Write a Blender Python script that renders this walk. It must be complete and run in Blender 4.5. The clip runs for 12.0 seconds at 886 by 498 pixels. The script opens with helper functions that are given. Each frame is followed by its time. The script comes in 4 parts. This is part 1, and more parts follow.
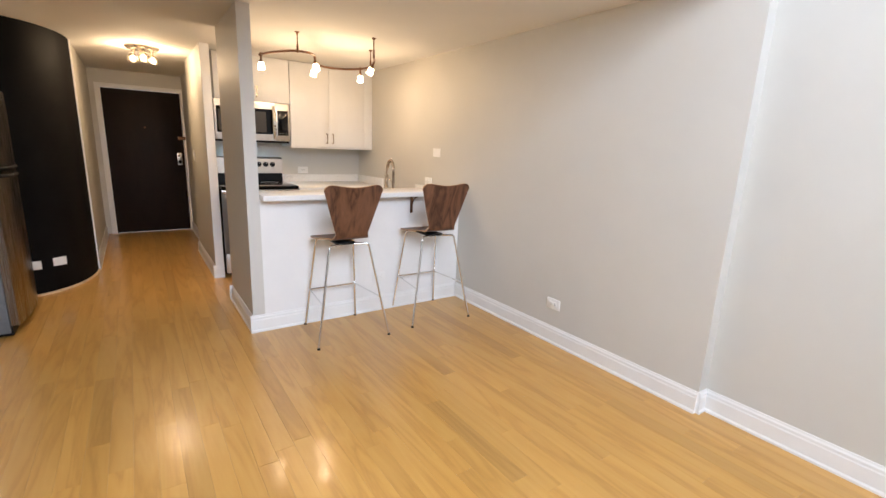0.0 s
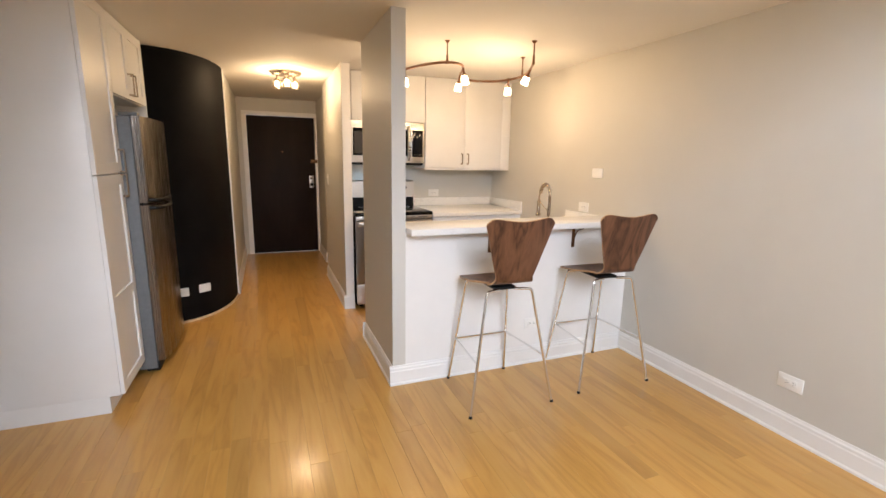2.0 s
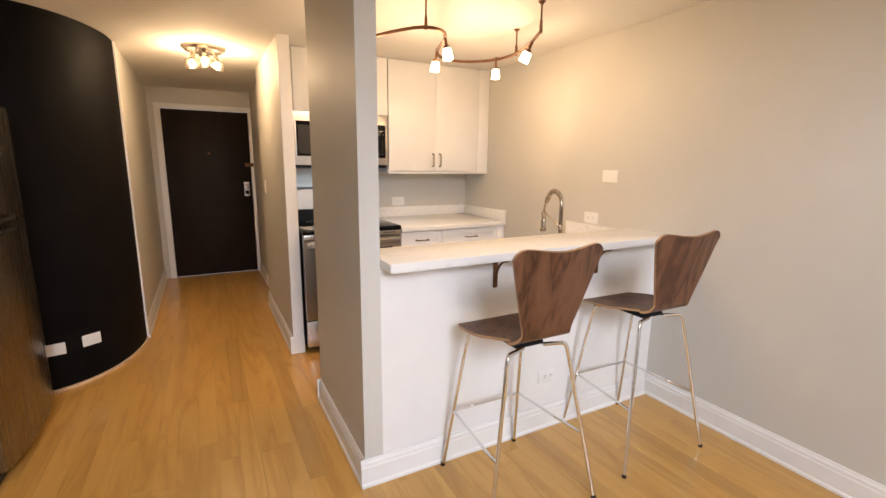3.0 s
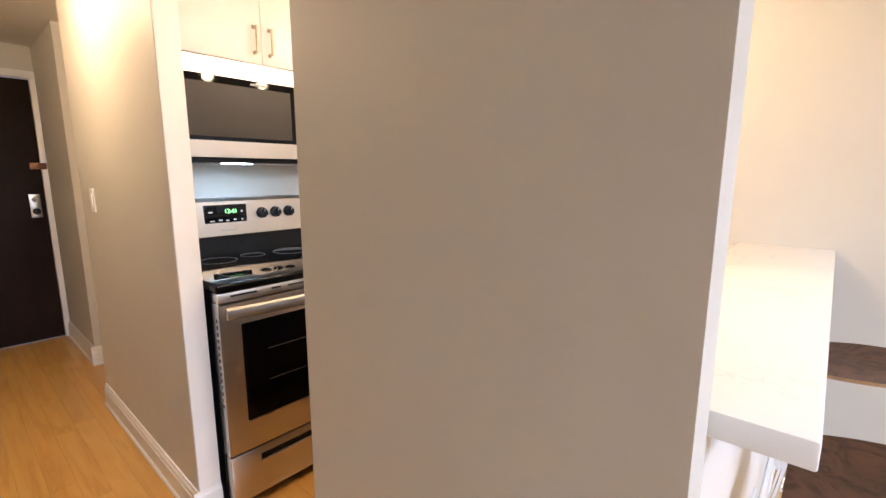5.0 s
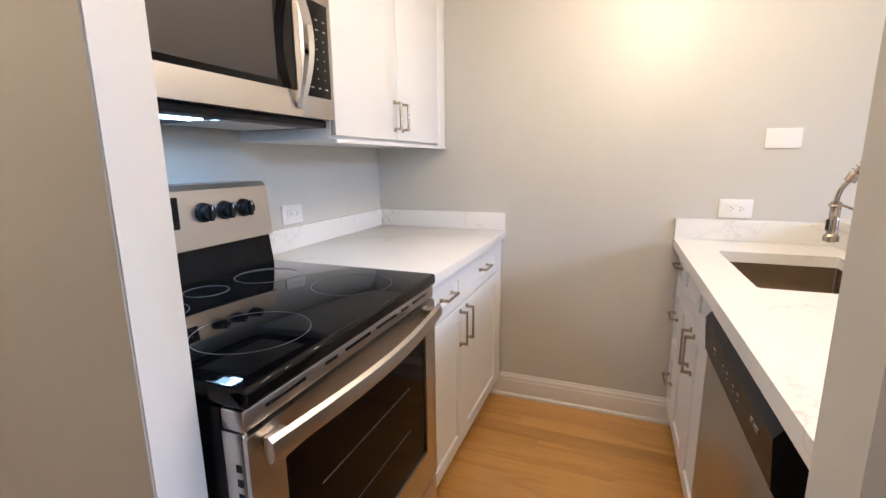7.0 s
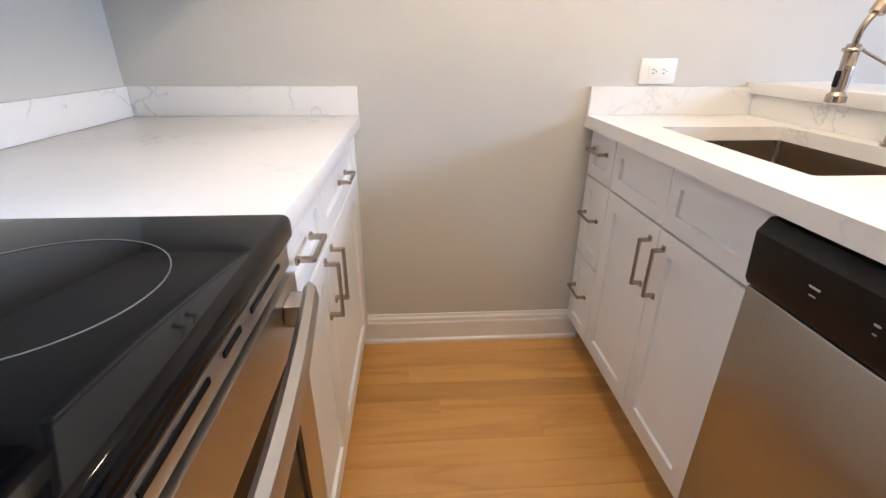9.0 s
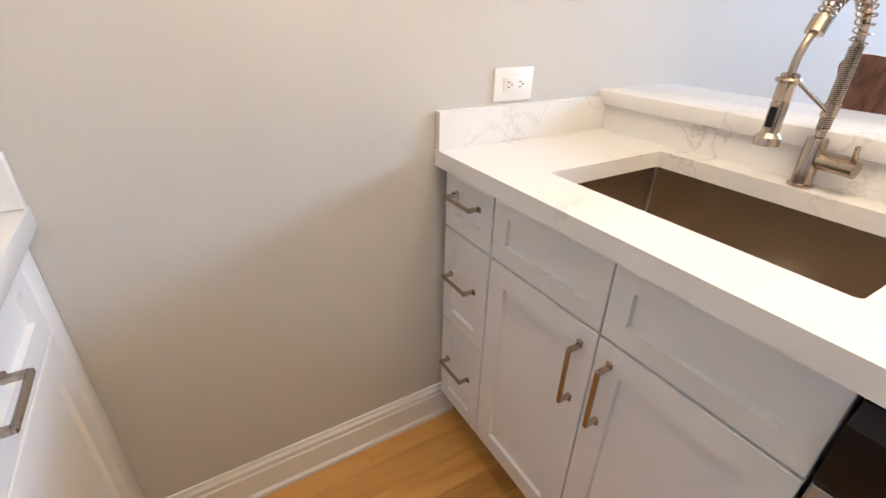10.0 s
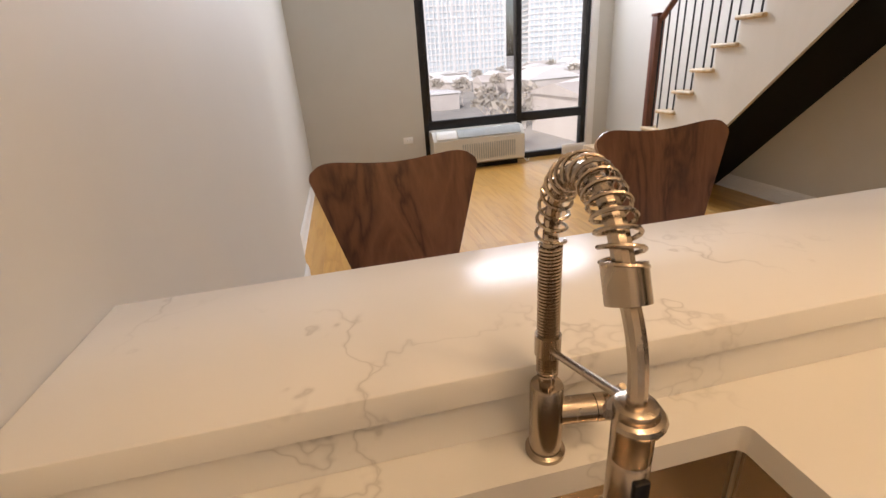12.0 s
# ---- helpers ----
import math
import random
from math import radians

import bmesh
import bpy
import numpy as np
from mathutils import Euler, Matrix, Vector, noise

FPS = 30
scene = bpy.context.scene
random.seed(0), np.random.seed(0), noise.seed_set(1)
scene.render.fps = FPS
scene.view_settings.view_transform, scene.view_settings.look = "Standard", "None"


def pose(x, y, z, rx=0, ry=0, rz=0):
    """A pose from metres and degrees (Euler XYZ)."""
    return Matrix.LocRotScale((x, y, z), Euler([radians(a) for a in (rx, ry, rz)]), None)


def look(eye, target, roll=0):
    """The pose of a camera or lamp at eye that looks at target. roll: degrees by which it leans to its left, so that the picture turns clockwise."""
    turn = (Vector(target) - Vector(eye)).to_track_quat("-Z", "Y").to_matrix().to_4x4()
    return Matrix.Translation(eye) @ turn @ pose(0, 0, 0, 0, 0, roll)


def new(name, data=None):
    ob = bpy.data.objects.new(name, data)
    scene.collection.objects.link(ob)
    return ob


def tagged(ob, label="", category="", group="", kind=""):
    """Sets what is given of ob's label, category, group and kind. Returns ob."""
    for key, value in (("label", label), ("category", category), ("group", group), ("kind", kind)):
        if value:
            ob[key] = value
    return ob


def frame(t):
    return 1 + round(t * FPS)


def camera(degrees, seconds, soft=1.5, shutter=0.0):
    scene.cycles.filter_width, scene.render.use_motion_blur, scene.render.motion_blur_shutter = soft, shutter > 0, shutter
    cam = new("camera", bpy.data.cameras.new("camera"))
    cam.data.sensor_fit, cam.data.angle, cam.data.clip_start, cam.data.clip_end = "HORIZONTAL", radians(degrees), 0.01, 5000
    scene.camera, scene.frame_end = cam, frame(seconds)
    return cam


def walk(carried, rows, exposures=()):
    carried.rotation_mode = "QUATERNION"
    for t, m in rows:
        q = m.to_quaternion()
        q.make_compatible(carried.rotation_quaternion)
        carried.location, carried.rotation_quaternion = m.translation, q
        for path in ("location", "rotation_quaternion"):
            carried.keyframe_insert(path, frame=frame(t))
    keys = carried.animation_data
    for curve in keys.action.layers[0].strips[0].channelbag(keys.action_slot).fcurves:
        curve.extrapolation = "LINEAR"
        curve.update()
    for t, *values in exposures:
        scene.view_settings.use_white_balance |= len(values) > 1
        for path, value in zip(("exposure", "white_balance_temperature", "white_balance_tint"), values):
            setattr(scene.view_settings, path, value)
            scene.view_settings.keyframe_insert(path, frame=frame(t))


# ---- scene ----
# ---- camera ----
cam = camera(89.6, 12.0)
PATH = [
    (0, (-2.487, -3.35, 1.404), (-1.376, -1.747, 0.961), 2.3),
    (0.5, (-2.575, -3.292, 1.426), (-1.688, -1.554, 0.987), 2.0),
    (1, (-2.608, -3.134, 1.439), (-1.844, -1.338, 1.003), 1.5),
    (1.5, (-2.629, -2.881, 1.44), (-1.898, -1.064, 1.032), 1.2),
    (2, (-2.549, -2.598, 1.436), (-1.828, -0.774, 1.046), 1.0),
    (2.5, (-2.461, -2.147, 1.424), (-1.673, -0.348, 1.045), 0.8),
    (3, (-2.393, -1.718, 1.42), (-1.467, 0.015, 1.046), 0.6),
    (3.5, (-2.387, -1.305, 1.407), (-1.318, 0.345, 1.038), 0.9),
    (3.7, (-2.418, -1.092, 1.407), (-1.268, 0.504, 1.043), 0.8),
    (5.5, (-2.416, 0.246, 1.318), (-0.871, 1.47, 0.978), 0.2),
    (6, (-2.357, 0.624, 1.314), (-0.743, 1.751, 0.96), 0.3),
    (6.5, (-2.339, 0.883, 1.305), (-0.611, 1.816, 0.931), -0.4),
    (7, (-2.25, 1.03, 1.275), (-0.423, 1.742, 0.888), -0.6),
    (7.5, (-2.12, 1.165, 1.145), (-0.19, 1.503, 0.713), -0.8),
    (7.7, (-2.095, 1.197, 1.1), (-0.165, 1.45, 0.612), -0.4),
    (9.3, (-1.393, 1.384, 1.154), (0.397, 1.179, 0.286), -0.6),
    (9.5, (-1.271, 1.375, 1.179), (0.498, 1.066, 0.299), -1.4),
    (10, (-0.939, 1.325, 1.218), (0.564, 0.396, 0.28), 1.5),
    (10.5, (-0.708, 1.077, 1.247), (0.41, -0.32, 0.354), 1.7),
    (11, (-0.486, 0.929, 1.258), (0.025, -0.814, 0.42), 1.0),
    (11.5, (-0.425, 0.729, 1.319), (-0.345, -1.098, 0.509), -0.6),
    (12, (-0.399, 0.602, 1.352), (-0.744, -1.205, 0.567), -4.3),
]


walk(cam, [(t, look(eye, target, roll)) for t, eye, target, roll in PATH], [(0.0, 0.02, 5850, 13), (0.5, 0.08, 5850, 13), (1.5, 0.09, 5900, 13), (2.5, 0.1, 6300, 15), (3.7, 0.08, 6300, 17), (5.5, 0.8, 5500, 15), (6.0, 0.68, 5350, 14), (6.5, 0.35, 5000, 13), (7.5, 0.38, 4850, 12), (9.5, 0.55, 4750, 12), (10.0, 0.45, 4850, 11), (10.5, -0.25, 5200, 13), (11.2, -0.6, 6500, 18), (12.0, -0.42, 6450, 18)])

# ---- plan, in metres ----
CEIL = 2.265
X_LEFT, Y_WIN, Y_DOOR, Y_BACK, Y_LOFT, Z_TOP = -3.96, -5.2, 4.575, 2.29, -2.27, 4.9
X_STUB, T_STUB, Y_STUB = -1.856, 0.085, 0.842
X_HALL, T_HALL, Y_HALL = -1.885, 0.08, 1.615
BAR, COUNTER = 1.03, 0.92

# ---- light ----
world = bpy.data.worlds.new("world")
scene.world = world
world.use_nodes = True
sky = world.node_tree.nodes.new("ShaderNodeTexSky")
sky.sky_type, sky.sun_disc, sky.sun_elevation, sky.sun_rotation = "NISHITA", False, radians(35), radians(120)
sky.dust_density, sky.ozone_density = 4.0, 1.5
world.node_tree.links.new(sky.outputs[0], world.node_tree.nodes["Background"].inputs[0])
world.node_tree.nodes["Background"].inputs[1].default_value = 0.15


def lamp(name, kind, m, power, color, size=0.1, size_y=None):
    d = bpy.data.lights.new(name, kind)
    d.energy, d.color = power, color
    if kind == "AREA":
        d.shape, d.size, d.size_y = "RECTANGLE", size, size_y or size
    elif kind == "SUN":
        d.angle = size
    else:
        d.shadow_soft_size = size
    ob = new(name, d)
    ob.matrix_world = m
    return ob


WARM = (1.0, 0.68, 0.37)
lamp("sun", "SUN", look((0, 0, 20), (-6, -12, 10)), 5.0, (1.0, 0.95, 0.88), radians(12))
# sky light through the tall window
lamp("window_daylight", "AREA", look((-2.5, Y_WIN + 0.04, 3.08), (-2.5, 0, 1.7)), 245, (0.86, 0.93, 1.0), 1.95, 1.75)

# ---- materials ----


def material(name, color, rough=0.5, metal=0.0):
    m = bpy.data.materials.new(name)
    m.use_nodes = True
    b = m.node_tree.nodes["Principled BSDF"]
    b.inputs["Base Color"].default_value = (*color, 1)
    b.inputs["Roughness"].default_value, b.inputs["Metallic"].default_value = rough, metal
    return m, m.node_tree, b


def node(tree, kind, **values):
    n = tree.nodes.new(kind)
    for key, value in values.items():
        n.inputs[key].default_value = value
    return n


def coords(tree, scale=(1, 1, 1), kind="Object"):
    t = tree.nodes.new("ShaderNodeTexCoord")
    m = node(tree, "ShaderNodeMapping", Scale=scale)
    tree.links.new(t.outputs[kind], m.inputs["Vector"])
    return m.outputs["Vector"]


def ramp(tree, fac, stops):
    r = tree.nodes.new("ShaderNodeValToRGB")
    e = r.color_ramp.elements
    while len(e) < len(stops):
        e.new(0.5)
    for k, (at, c) in zip(e, stops):
        k.position, k.color = at, (*c, 1)
    tree.links.new(fac, r.inputs["Fac"])
    return r.outputs["Color"]


def bump(tree, b, height, strength, distance):
    n = node(tree, "ShaderNodeBump", Strength=strength, Distance=distance)
    tree.links.new(height, n.inputs["Height"])
    tree.links.new(n.outputs["Normal"], b.inputs["Normal"])


def mottled(name, c0, c1, scale, rough, metal=0.0, bump_scale=None, bump_strength=0.1, bump_distance=0.001, rough_span=0.08, stretch=(1, 1, 1)):
    m, t, b = material(name, c0, rough, metal)
    v = coords(t, stretch)
    n = node(t, "ShaderNodeTexNoise", Scale=scale, Detail=6.0, Roughness=0.6)
    t.links.new(v, n.inputs["Vector"])
    t.links.new(ramp(t, n.outputs["Fac"], [(0.3, c0), (0.7, c1)]), b.inputs["Base Color"])
    mr = node(t, "ShaderNodeMapRange", **{"To Min": rough - rough_span, "To Max": rough + rough_span})
    t.links.new(n.outputs["Fac"], mr.inputs["Value"])
    t.links.new(mr.outputs["Result"], b.inputs["Roughness"])
    if bump_scale:
        k = node(t, "ShaderNodeTexNoise", Scale=bump_scale, Detail=3.0)
        t.links.new(v, k.inputs["Vector"])
        bump(t, b, k.outputs["Fac"], bump_strength, bump_distance)
    return m


def wood(name, dark, mid, light, rough, axis_scale, grain=1.0, random_tone=0.0, coat=0.0):
    """Grain runs along the axis whose scale is smallest; each piece has a tone and a pattern of its own."""
    m, t, b = material(name, mid, rough)
    info = t.nodes.new("ShaderNodeObjectInfo")
    isl = t.nodes.new("ShaderNodeNewGeometry")
    add = node(t, "ShaderNodeMath")
    add.operation = "ADD"
    t.links.new(info.outputs["Random"], add.inputs[0])
    t.links.new(isl.outputs["Random Per Island"], add.inputs[1])
    tc = t.nodes.new("ShaderNodeTexCoord")
    shift = node(t, "ShaderNodeVectorMath")
    shift.operation = "MULTIPLY_ADD"
    shift.inputs[1].default_value = (37.0, 53.0, 11.0)
    t.links.new(add.outputs[0], shift.inputs[0])
    t.links.new(tc.outputs["Object"], shift.inputs[2])
    mp = node(t, "ShaderNodeMapping", Scale=axis_scale)
    t.links.new(shift.outputs[0], mp.inputs["Vector"])
    big = node(t, "ShaderNodeTexNoise", Scale=1.6, Detail=3.0, Distortion=1.2)
    t.links.new(mp.outputs[0], big.inputs["Vector"])
    rings = node(t, "ShaderNodeMath")
    rings.operation = "MULTIPLY"
    rings.inputs[1].default_value = 7.0
    t.links.new(big.outputs["Fac"], rings.inputs[0])
    frac = node(t, "ShaderNodeMath")
    frac.operation = "PINGPONG"
    frac.inputs[1].default_value = 1.0
    t.links.new(rings.outputs[0], frac.inputs[0])
    fine = node(t, "ShaderNodeTexNoise", Scale=14.0, Detail=8.0, Roughness=0.7)
    t.links.new(mp.outputs[0], fine.inputs["Vector"])
    mix = node(t, "ShaderNodeMix", Factor=0.5 + 0.2 * (1 - grain))
    t.links.new(frac.outputs[0], mix.inputs["A"])
    t.links.new(fine.outputs["Fac"], mix.inputs["B"])
    col = ramp(t, mix.outputs["Result"], [(0.18, dark), (0.45, mid), (0.85, light)])
    if random_tone:
        hsv = node(t, "ShaderNodeHueSaturation")
        md = node(t, "ShaderNodeMath")
        md.operation = "FRACT"
        t.links.new(add.outputs[0], md.inputs[0])
        r = random_tone
        tone = ramp(t, md.outputs[0], [(0.0, (1 - 1.6 * r,) * 3), (0.14, (1 - 0.7 * r,) * 3), (0.6, (1 - 0.25 * r,) * 3), (1.0, (1, 1, 1))])
        t.links.new(tone, hsv.inputs["Value"])
        t.links.new(col, hsv.inputs["Color"])
        col = hsv.outputs["Color"]
    t.links.new(col, b.inputs["Base Color"])
    bump(t, b, fine.outputs["Fac"], 0.06, 0.0006)
    b.inputs["Coat Weight"].default_value, b.inputs["Coat Roughness"].default_value = coat, 0.12
    return m


def quartz(name):
    m, t, b = material(name, (0.8, 0.79, 0.76), 0.22)
    v = coords(t)
    warp = node(t, "ShaderNodeTexNoise", Scale=2.2, Detail=5.0, Roughness=0.65)
    t.links.new(v, warp.inputs["Vector"])
    add = node(t, "ShaderNodeVectorMath")
    add.operation = "MULTIPLY_ADD"
    add.inputs[1].default_value = (0.9, 0.9, 0.9)
    t.links.new(warp.outputs["Color"], add.inputs[0])
    t.links.new(v, add.inputs[2])
    vor = node(t, "ShaderNodeTexVoronoi", Scale=2.3)
    vor.feature = "DISTANCE_TO_EDGE"
    t.links.new(add.outputs[0], vor.inputs["Vector"])
    line = ramp(t, vor.outputs["Distance"], [(0.0, (1, 1, 1)), (0.012, (0.3, 0.3, 0.3)), (0.03, (0, 0, 0))])
    gate = node(t, "ShaderNodeTexNoise", Scale=2.8, Detail=2.0)
    t.links.new(v, gate.inputs["Vector"])
    g = ramp(t, gate.outputs["Fac"], [(0.46, (0, 0, 0)), (0.62, (1, 1, 1))])
    mul = node(t, "ShaderNodeMath")
    mul.operation = "MULTIPLY"
    t.links.new(line, mul.inputs[0])
    t.links.new(g, mul.inputs[1])
    mul2 = node(t, "ShaderNodeMath")
    mul2.operation = "MULTIPLY"
    mul2.inputs[1].default_value = 0.42
    t.links.new(mul.outputs[0], mul2.inputs[0])
    mix = node(t, "ShaderNodeMix")
    mix.data_type = "RGBA"
    mix.inputs["A"].default_value, mix.inputs["B"].default_value = (0.8, 0.785, 0.755, 1), (0.36, 0.34, 0.32, 1)
    t.links.new(mul2.outputs[0], mix.inputs["Factor"])
    t.links.new(mix.outputs["Result"], b.inputs["Base Color"])
    return m


def brushed(name, color, rough, stretch, relief=0.03):
    m, t, b = material(name, color, rough, 1.0)
    v = coords(t, stretch)
    n = node(t, "ShaderNodeTexNoise", Scale=3.0, Detail=5.0, Roughness=0.7)
    t.links.new(v, n.inputs["Vector"])
    mr = node(t, "ShaderNodeMapRange", **{"To Min": rough - 0.08, "To Max": rough + 0.1})
    t.links.new(n.outputs["Fac"], mr.inputs["Value"])
    t.links.new(mr.outputs["Result"], b.inputs["Roughness"])
    t.links.new(ramp(t, n.outputs["Fac"], [(0.25, tuple(c * 0.96 for c in color)), (0.75, color)]), b.inputs["Base Color"])
    if relief:
        bump(t, b, n.outputs["Fac"], relief, 0.0003)
    return m


def glowing(name, color, strength):
    m, t, b = material(name, color, 0.4)
    b.inputs["Emission Color"].default_value, b.inputs["Emission Strength"].default_value = (*color, 1), strength
    return m


def glass(name, tint=(1, 1, 1), rough=0.0):
    m, t, b = material(name, tint, rough)
    b.inputs["Transmission Weight"].default_value, b.inputs["IOR"].default_value = 1.0, 1.45
    return m


def dull(m, level):
    """Lowers the gloss of a dark finish."""
    m.node_tree.nodes["Principled BSDF"].inputs["Specular IOR Level"].default_value = level
    return m


M_WALL = mottled("greige_wall_paint", (0.58, 0.56, 0.51), (0.6, 0.58, 0.53), 3.0, 0.55, bump_scale=160.0, bump_strength=0.12, bump_distance=0.0008)
M_CEIL = mottled("white_ceiling_paint", (0.77, 0.75, 0.71), (0.8, 0.78, 0.74), 1.5, 0.8, bump_scale=120.0, bump_strength=0.12, bump_distance=0.0008)
M_TRIM = mottled("white_trim_paint", (0.8, 0.79, 0.77), (0.83, 0.82, 0.8), 6.0, 0.32, bump_scale=40.0, bump_strength=0.04)
M_CAB = mottled("white_cabinet_paint", (0.8, 0.795, 0.785), (0.83, 0.825, 0.815), 5.0, 0.34, bump_scale=60.0, bump_strength=0.03)
M_BLACKWALL = mottled("black_wall_paint", (0.004, 0.0036, 0.004), (0.0075, 0.007, 0.007), 5.0, 0.6, bump_scale=140.0, bump_strength=0.12, bump_distance=0.0008)
M_DOOR = mottled("dark_brown_door_paint", (0.012, 0.007, 0.005), (0.022, 0.013, 0.009), 4.0, 0.5, bump_scale=30.0, bump_strength=0.12, stretch=(1, 1, 0.3))
M_SOFFIT = mottled("black_soffit_paint", (0.006, 0.006, 0.006), (0.011, 0.011, 0.011), 6.0, 0.6)
M_FLOOR = wood("oak_floor_board", (0.5, 0.258, 0.054), (0.6, 0.322, 0.073), (0.645, 0.365, 0.094), 0.3, (4.2, 0.42, 4.2), 0.85, 0.14, coat=0.4)
M_SEAM = material("floor_seam", (0.3, 0.17, 0.06), 0.7)[0]
M_WALNUT = wood("walnut_ply", (0.045, 0.019, 0.009), (0.12, 0.052, 0.026), (0.17, 0.08, 0.041), 0.42, (6, 6, 0.5), 1.0, 0.06, coat=0.04)
M_PLYEDGE = mottled("ply_edge", (0.3, 0.17, 0.08), (0.42, 0.25, 0.13), 40.0, 0.5)
M_TREAD = wood("pale_oak_tread", (0.5, 0.36, 0.2), (0.62, 0.47, 0.29), (0.7, 0.55, 0.36), 0.35, (8, 8, 0.8), 1.0, 0.05)
M_NEWEL = wood("red_brown_newel", (0.06, 0.018, 0.01), (0.13, 0.045, 0.025), (0.19, 0.07, 0.04), 0.35, (9, 9, 0.8))
M_STRINGER = mottled("pale_stringer_paint", (0.7, 0.66, 0.58), (0.76, 0.72, 0.64), 4.0, 0.4, stretch=(1, 1, 0.3))
M_QUARTZ = quartz("white_veined_quartz")
M_STEEL = brushed("brushed_stainless_steel", (0.54, 0.51, 0.475), 0.3, (0.6, 40, 40))
M_STEELV = brushed("brushed_stainless_steel_upright", (0.42, 0.395, 0.36), 0.3, (60, 60, 0.8))
# upright steel darkened in colour to imitate the dark reflections on the fridge doors
M_FRIDGE = brushed("brushed_fridge_steel_dark_reflection", (0.26, 0.23, 0.2), 0.26, (60, 60, 0.8))
M_SINK = material("brushed_sink_steel", (0.57, 0.485, 0.38), 0.26, 1.0)[0]
M_NICKEL = brushed("brushed_nickel", (0.44, 0.37, 0.295), 0.24, (30, 30, 2))
M_CHROME = material("chrome", (0.78, 0.78, 0.78), 0.07, 1.0)[0]
M_BRONZE = mottled("aged_bronze", (0.13, 0.06, 0.03), (0.2, 0.1, 0.05), 20.0, 0.42, 0.8)
M_BLACKGLASS = material("black_glass", (0.003, 0.003, 0.0035), 0.04)[0]
M_OVENGLASS = material("oven_window_glass", (0.002, 0.002, 0.002), 0.05)[0]
M_SMOKE = mottled("smoked_oven_glass", (0.03, 0.027, 0.024), (0.042, 0.038, 0.034), 2.0, 0.42, rough_span=0.03)
M_BLACK = mottled("black_enamel", (0.005, 0.005, 0.0055), (0.009, 0.009, 0.0095), 12.0, 0.22)
M_BLACKPL = mottled("black_plastic", (0.006, 0.006, 0.0065), (0.011, 0.011, 0.012), 18.0, 0.38)
M_GREYSIDE = mottled("grey_fridge_side", (0.12, 0.13, 0.14), (0.16, 0.17, 0.18), 30.0, 0.5)
M_PLATE = mottled("white_plate_plastic", (0.82, 0.81, 0.78), (0.85, 0.84, 0.81), 20.0, 0.3)
M_INK = material("grey_lettering", (0.4, 0.4, 0.4), 0.5)[0]
M_RING = material("burner_ring", (0.2, 0.2, 0.2), 0.3)[0]
M_RACK = material("oven_rack_line", (0.07, 0.06, 0.055), 0.4)[0]
M_GREEN = glowing("green_clock_display", (0.3, 1.0, 0.25), 1.5)
M_HOODLIGHT = glowing("hood_light", (0.7, 0.9, 1.0), 14.0)
M_BULB = glowing("warm_bulb", (1.0, 0.72, 0.36), 40.0)
M_SHADE = glowing("frosted_lamp_glass", (1.0, 0.74, 0.4), 14.0)
M_FRAME = mottled("dark_window_frame", (0.012, 0.012, 0.014), (0.022, 0.022, 0.024), 14.0, 0.38, 0.3)
M_PANE = glass("window_glass")
M_CLEAR = glass("clear_lamp_glass", (1, 0.96, 0.9), 0.02)
M_AC = mottled("ivory_ac_plastic", (0.62, 0.6, 0.54), (0.68, 0.66, 0.6), 8.0, 0.4)
M_ACGREY = mottled("grey_ac_louvre", (0.36, 0.38, 0.38), (0.42, 0.44, 0.44), 16.0, 0.45)
# distant haze put into the colours: towers, roofs, ground and leaves are paled
M_HAZECONCRETE = mottled("hazed_tower_concrete", (0.86, 0.86, 0.86), (0.9, 0.9, 0.9), 0.2, 0.8)
M_HAZEGLASS = mottled("hazed_tower_glass", (0.6, 0.68, 0.73), (0.72, 0.79, 0.83), 0.1, 0.5)
M_HAZEROOF = mottled("hazed_roof_brick", (0.55, 0.5, 0.47), (0.72, 0.68, 0.64), 0.05, 0.9)
M_HAZEGROUND = mottled("hazed_city_ground", (0.3, 0.29, 0.27), (0.45, 0.43, 0.4), 0.05, 0.95)
M_HAZELEAF = mottled("hazed_autumn_leaf", (0.42, 0.38, 0.32), (0.55, 0.5, 0.43), 0.4, 0.8)

for m, level in ((M_BLACKWALL, 0.07), (M_DOOR, 0.12), (M_BLACKGLASS, 0.18), (M_OVENGLASS, 0.07), (M_QUARTZ, 0.09), (M_WALNUT, 0.3), (M_SMOKE, 0.3), (M_BLACK, 0.12), (M_BLACKPL, 0.2), (M_SOFFIT, 0.1)):
    dull(m, level)

# ---- mesh helpers ----


def cube(bm, x0, x1, y0, y1, z0, z1, bevel=0.0, segs=2):
    r = bmesh.ops.create_cube(bm, size=1.0)
    m = Matrix.Translation(((x0 + x1) / 2, (y0 + y1) / 2, (z0 + z1) / 2)) @ Matrix.Diagonal((abs(x1 - x0), abs(y1 - y0), abs(z1 - z0), 1))
    bmesh.ops.transform(bm, matrix=m, verts=r["verts"])
    if bevel:
        edges = {e for v in r["verts"] for e in v.link_edges}
        bmesh.ops.bevel(bm, geom=list(edges), offset=bevel, segments=segs, affect="EDGES", profile=0.5)


def cyl(bm, a, b, r0, r1=None, segs=20, caps=True):
    a, b = Vector(a), Vector(b)
    r = bmesh.ops.create_cone(bm, cap_ends=caps, segments=segs, radius1=r0, radius2=r0 if r1 is None else r1, depth=(b - a).length)
    q = (b - a).to_track_quat("Z", "Y").to_matrix().to_4x4()
    bmesh.ops.transform(bm, matrix=Matrix.Translation((a + b) / 2) @ q, verts=r["verts"])


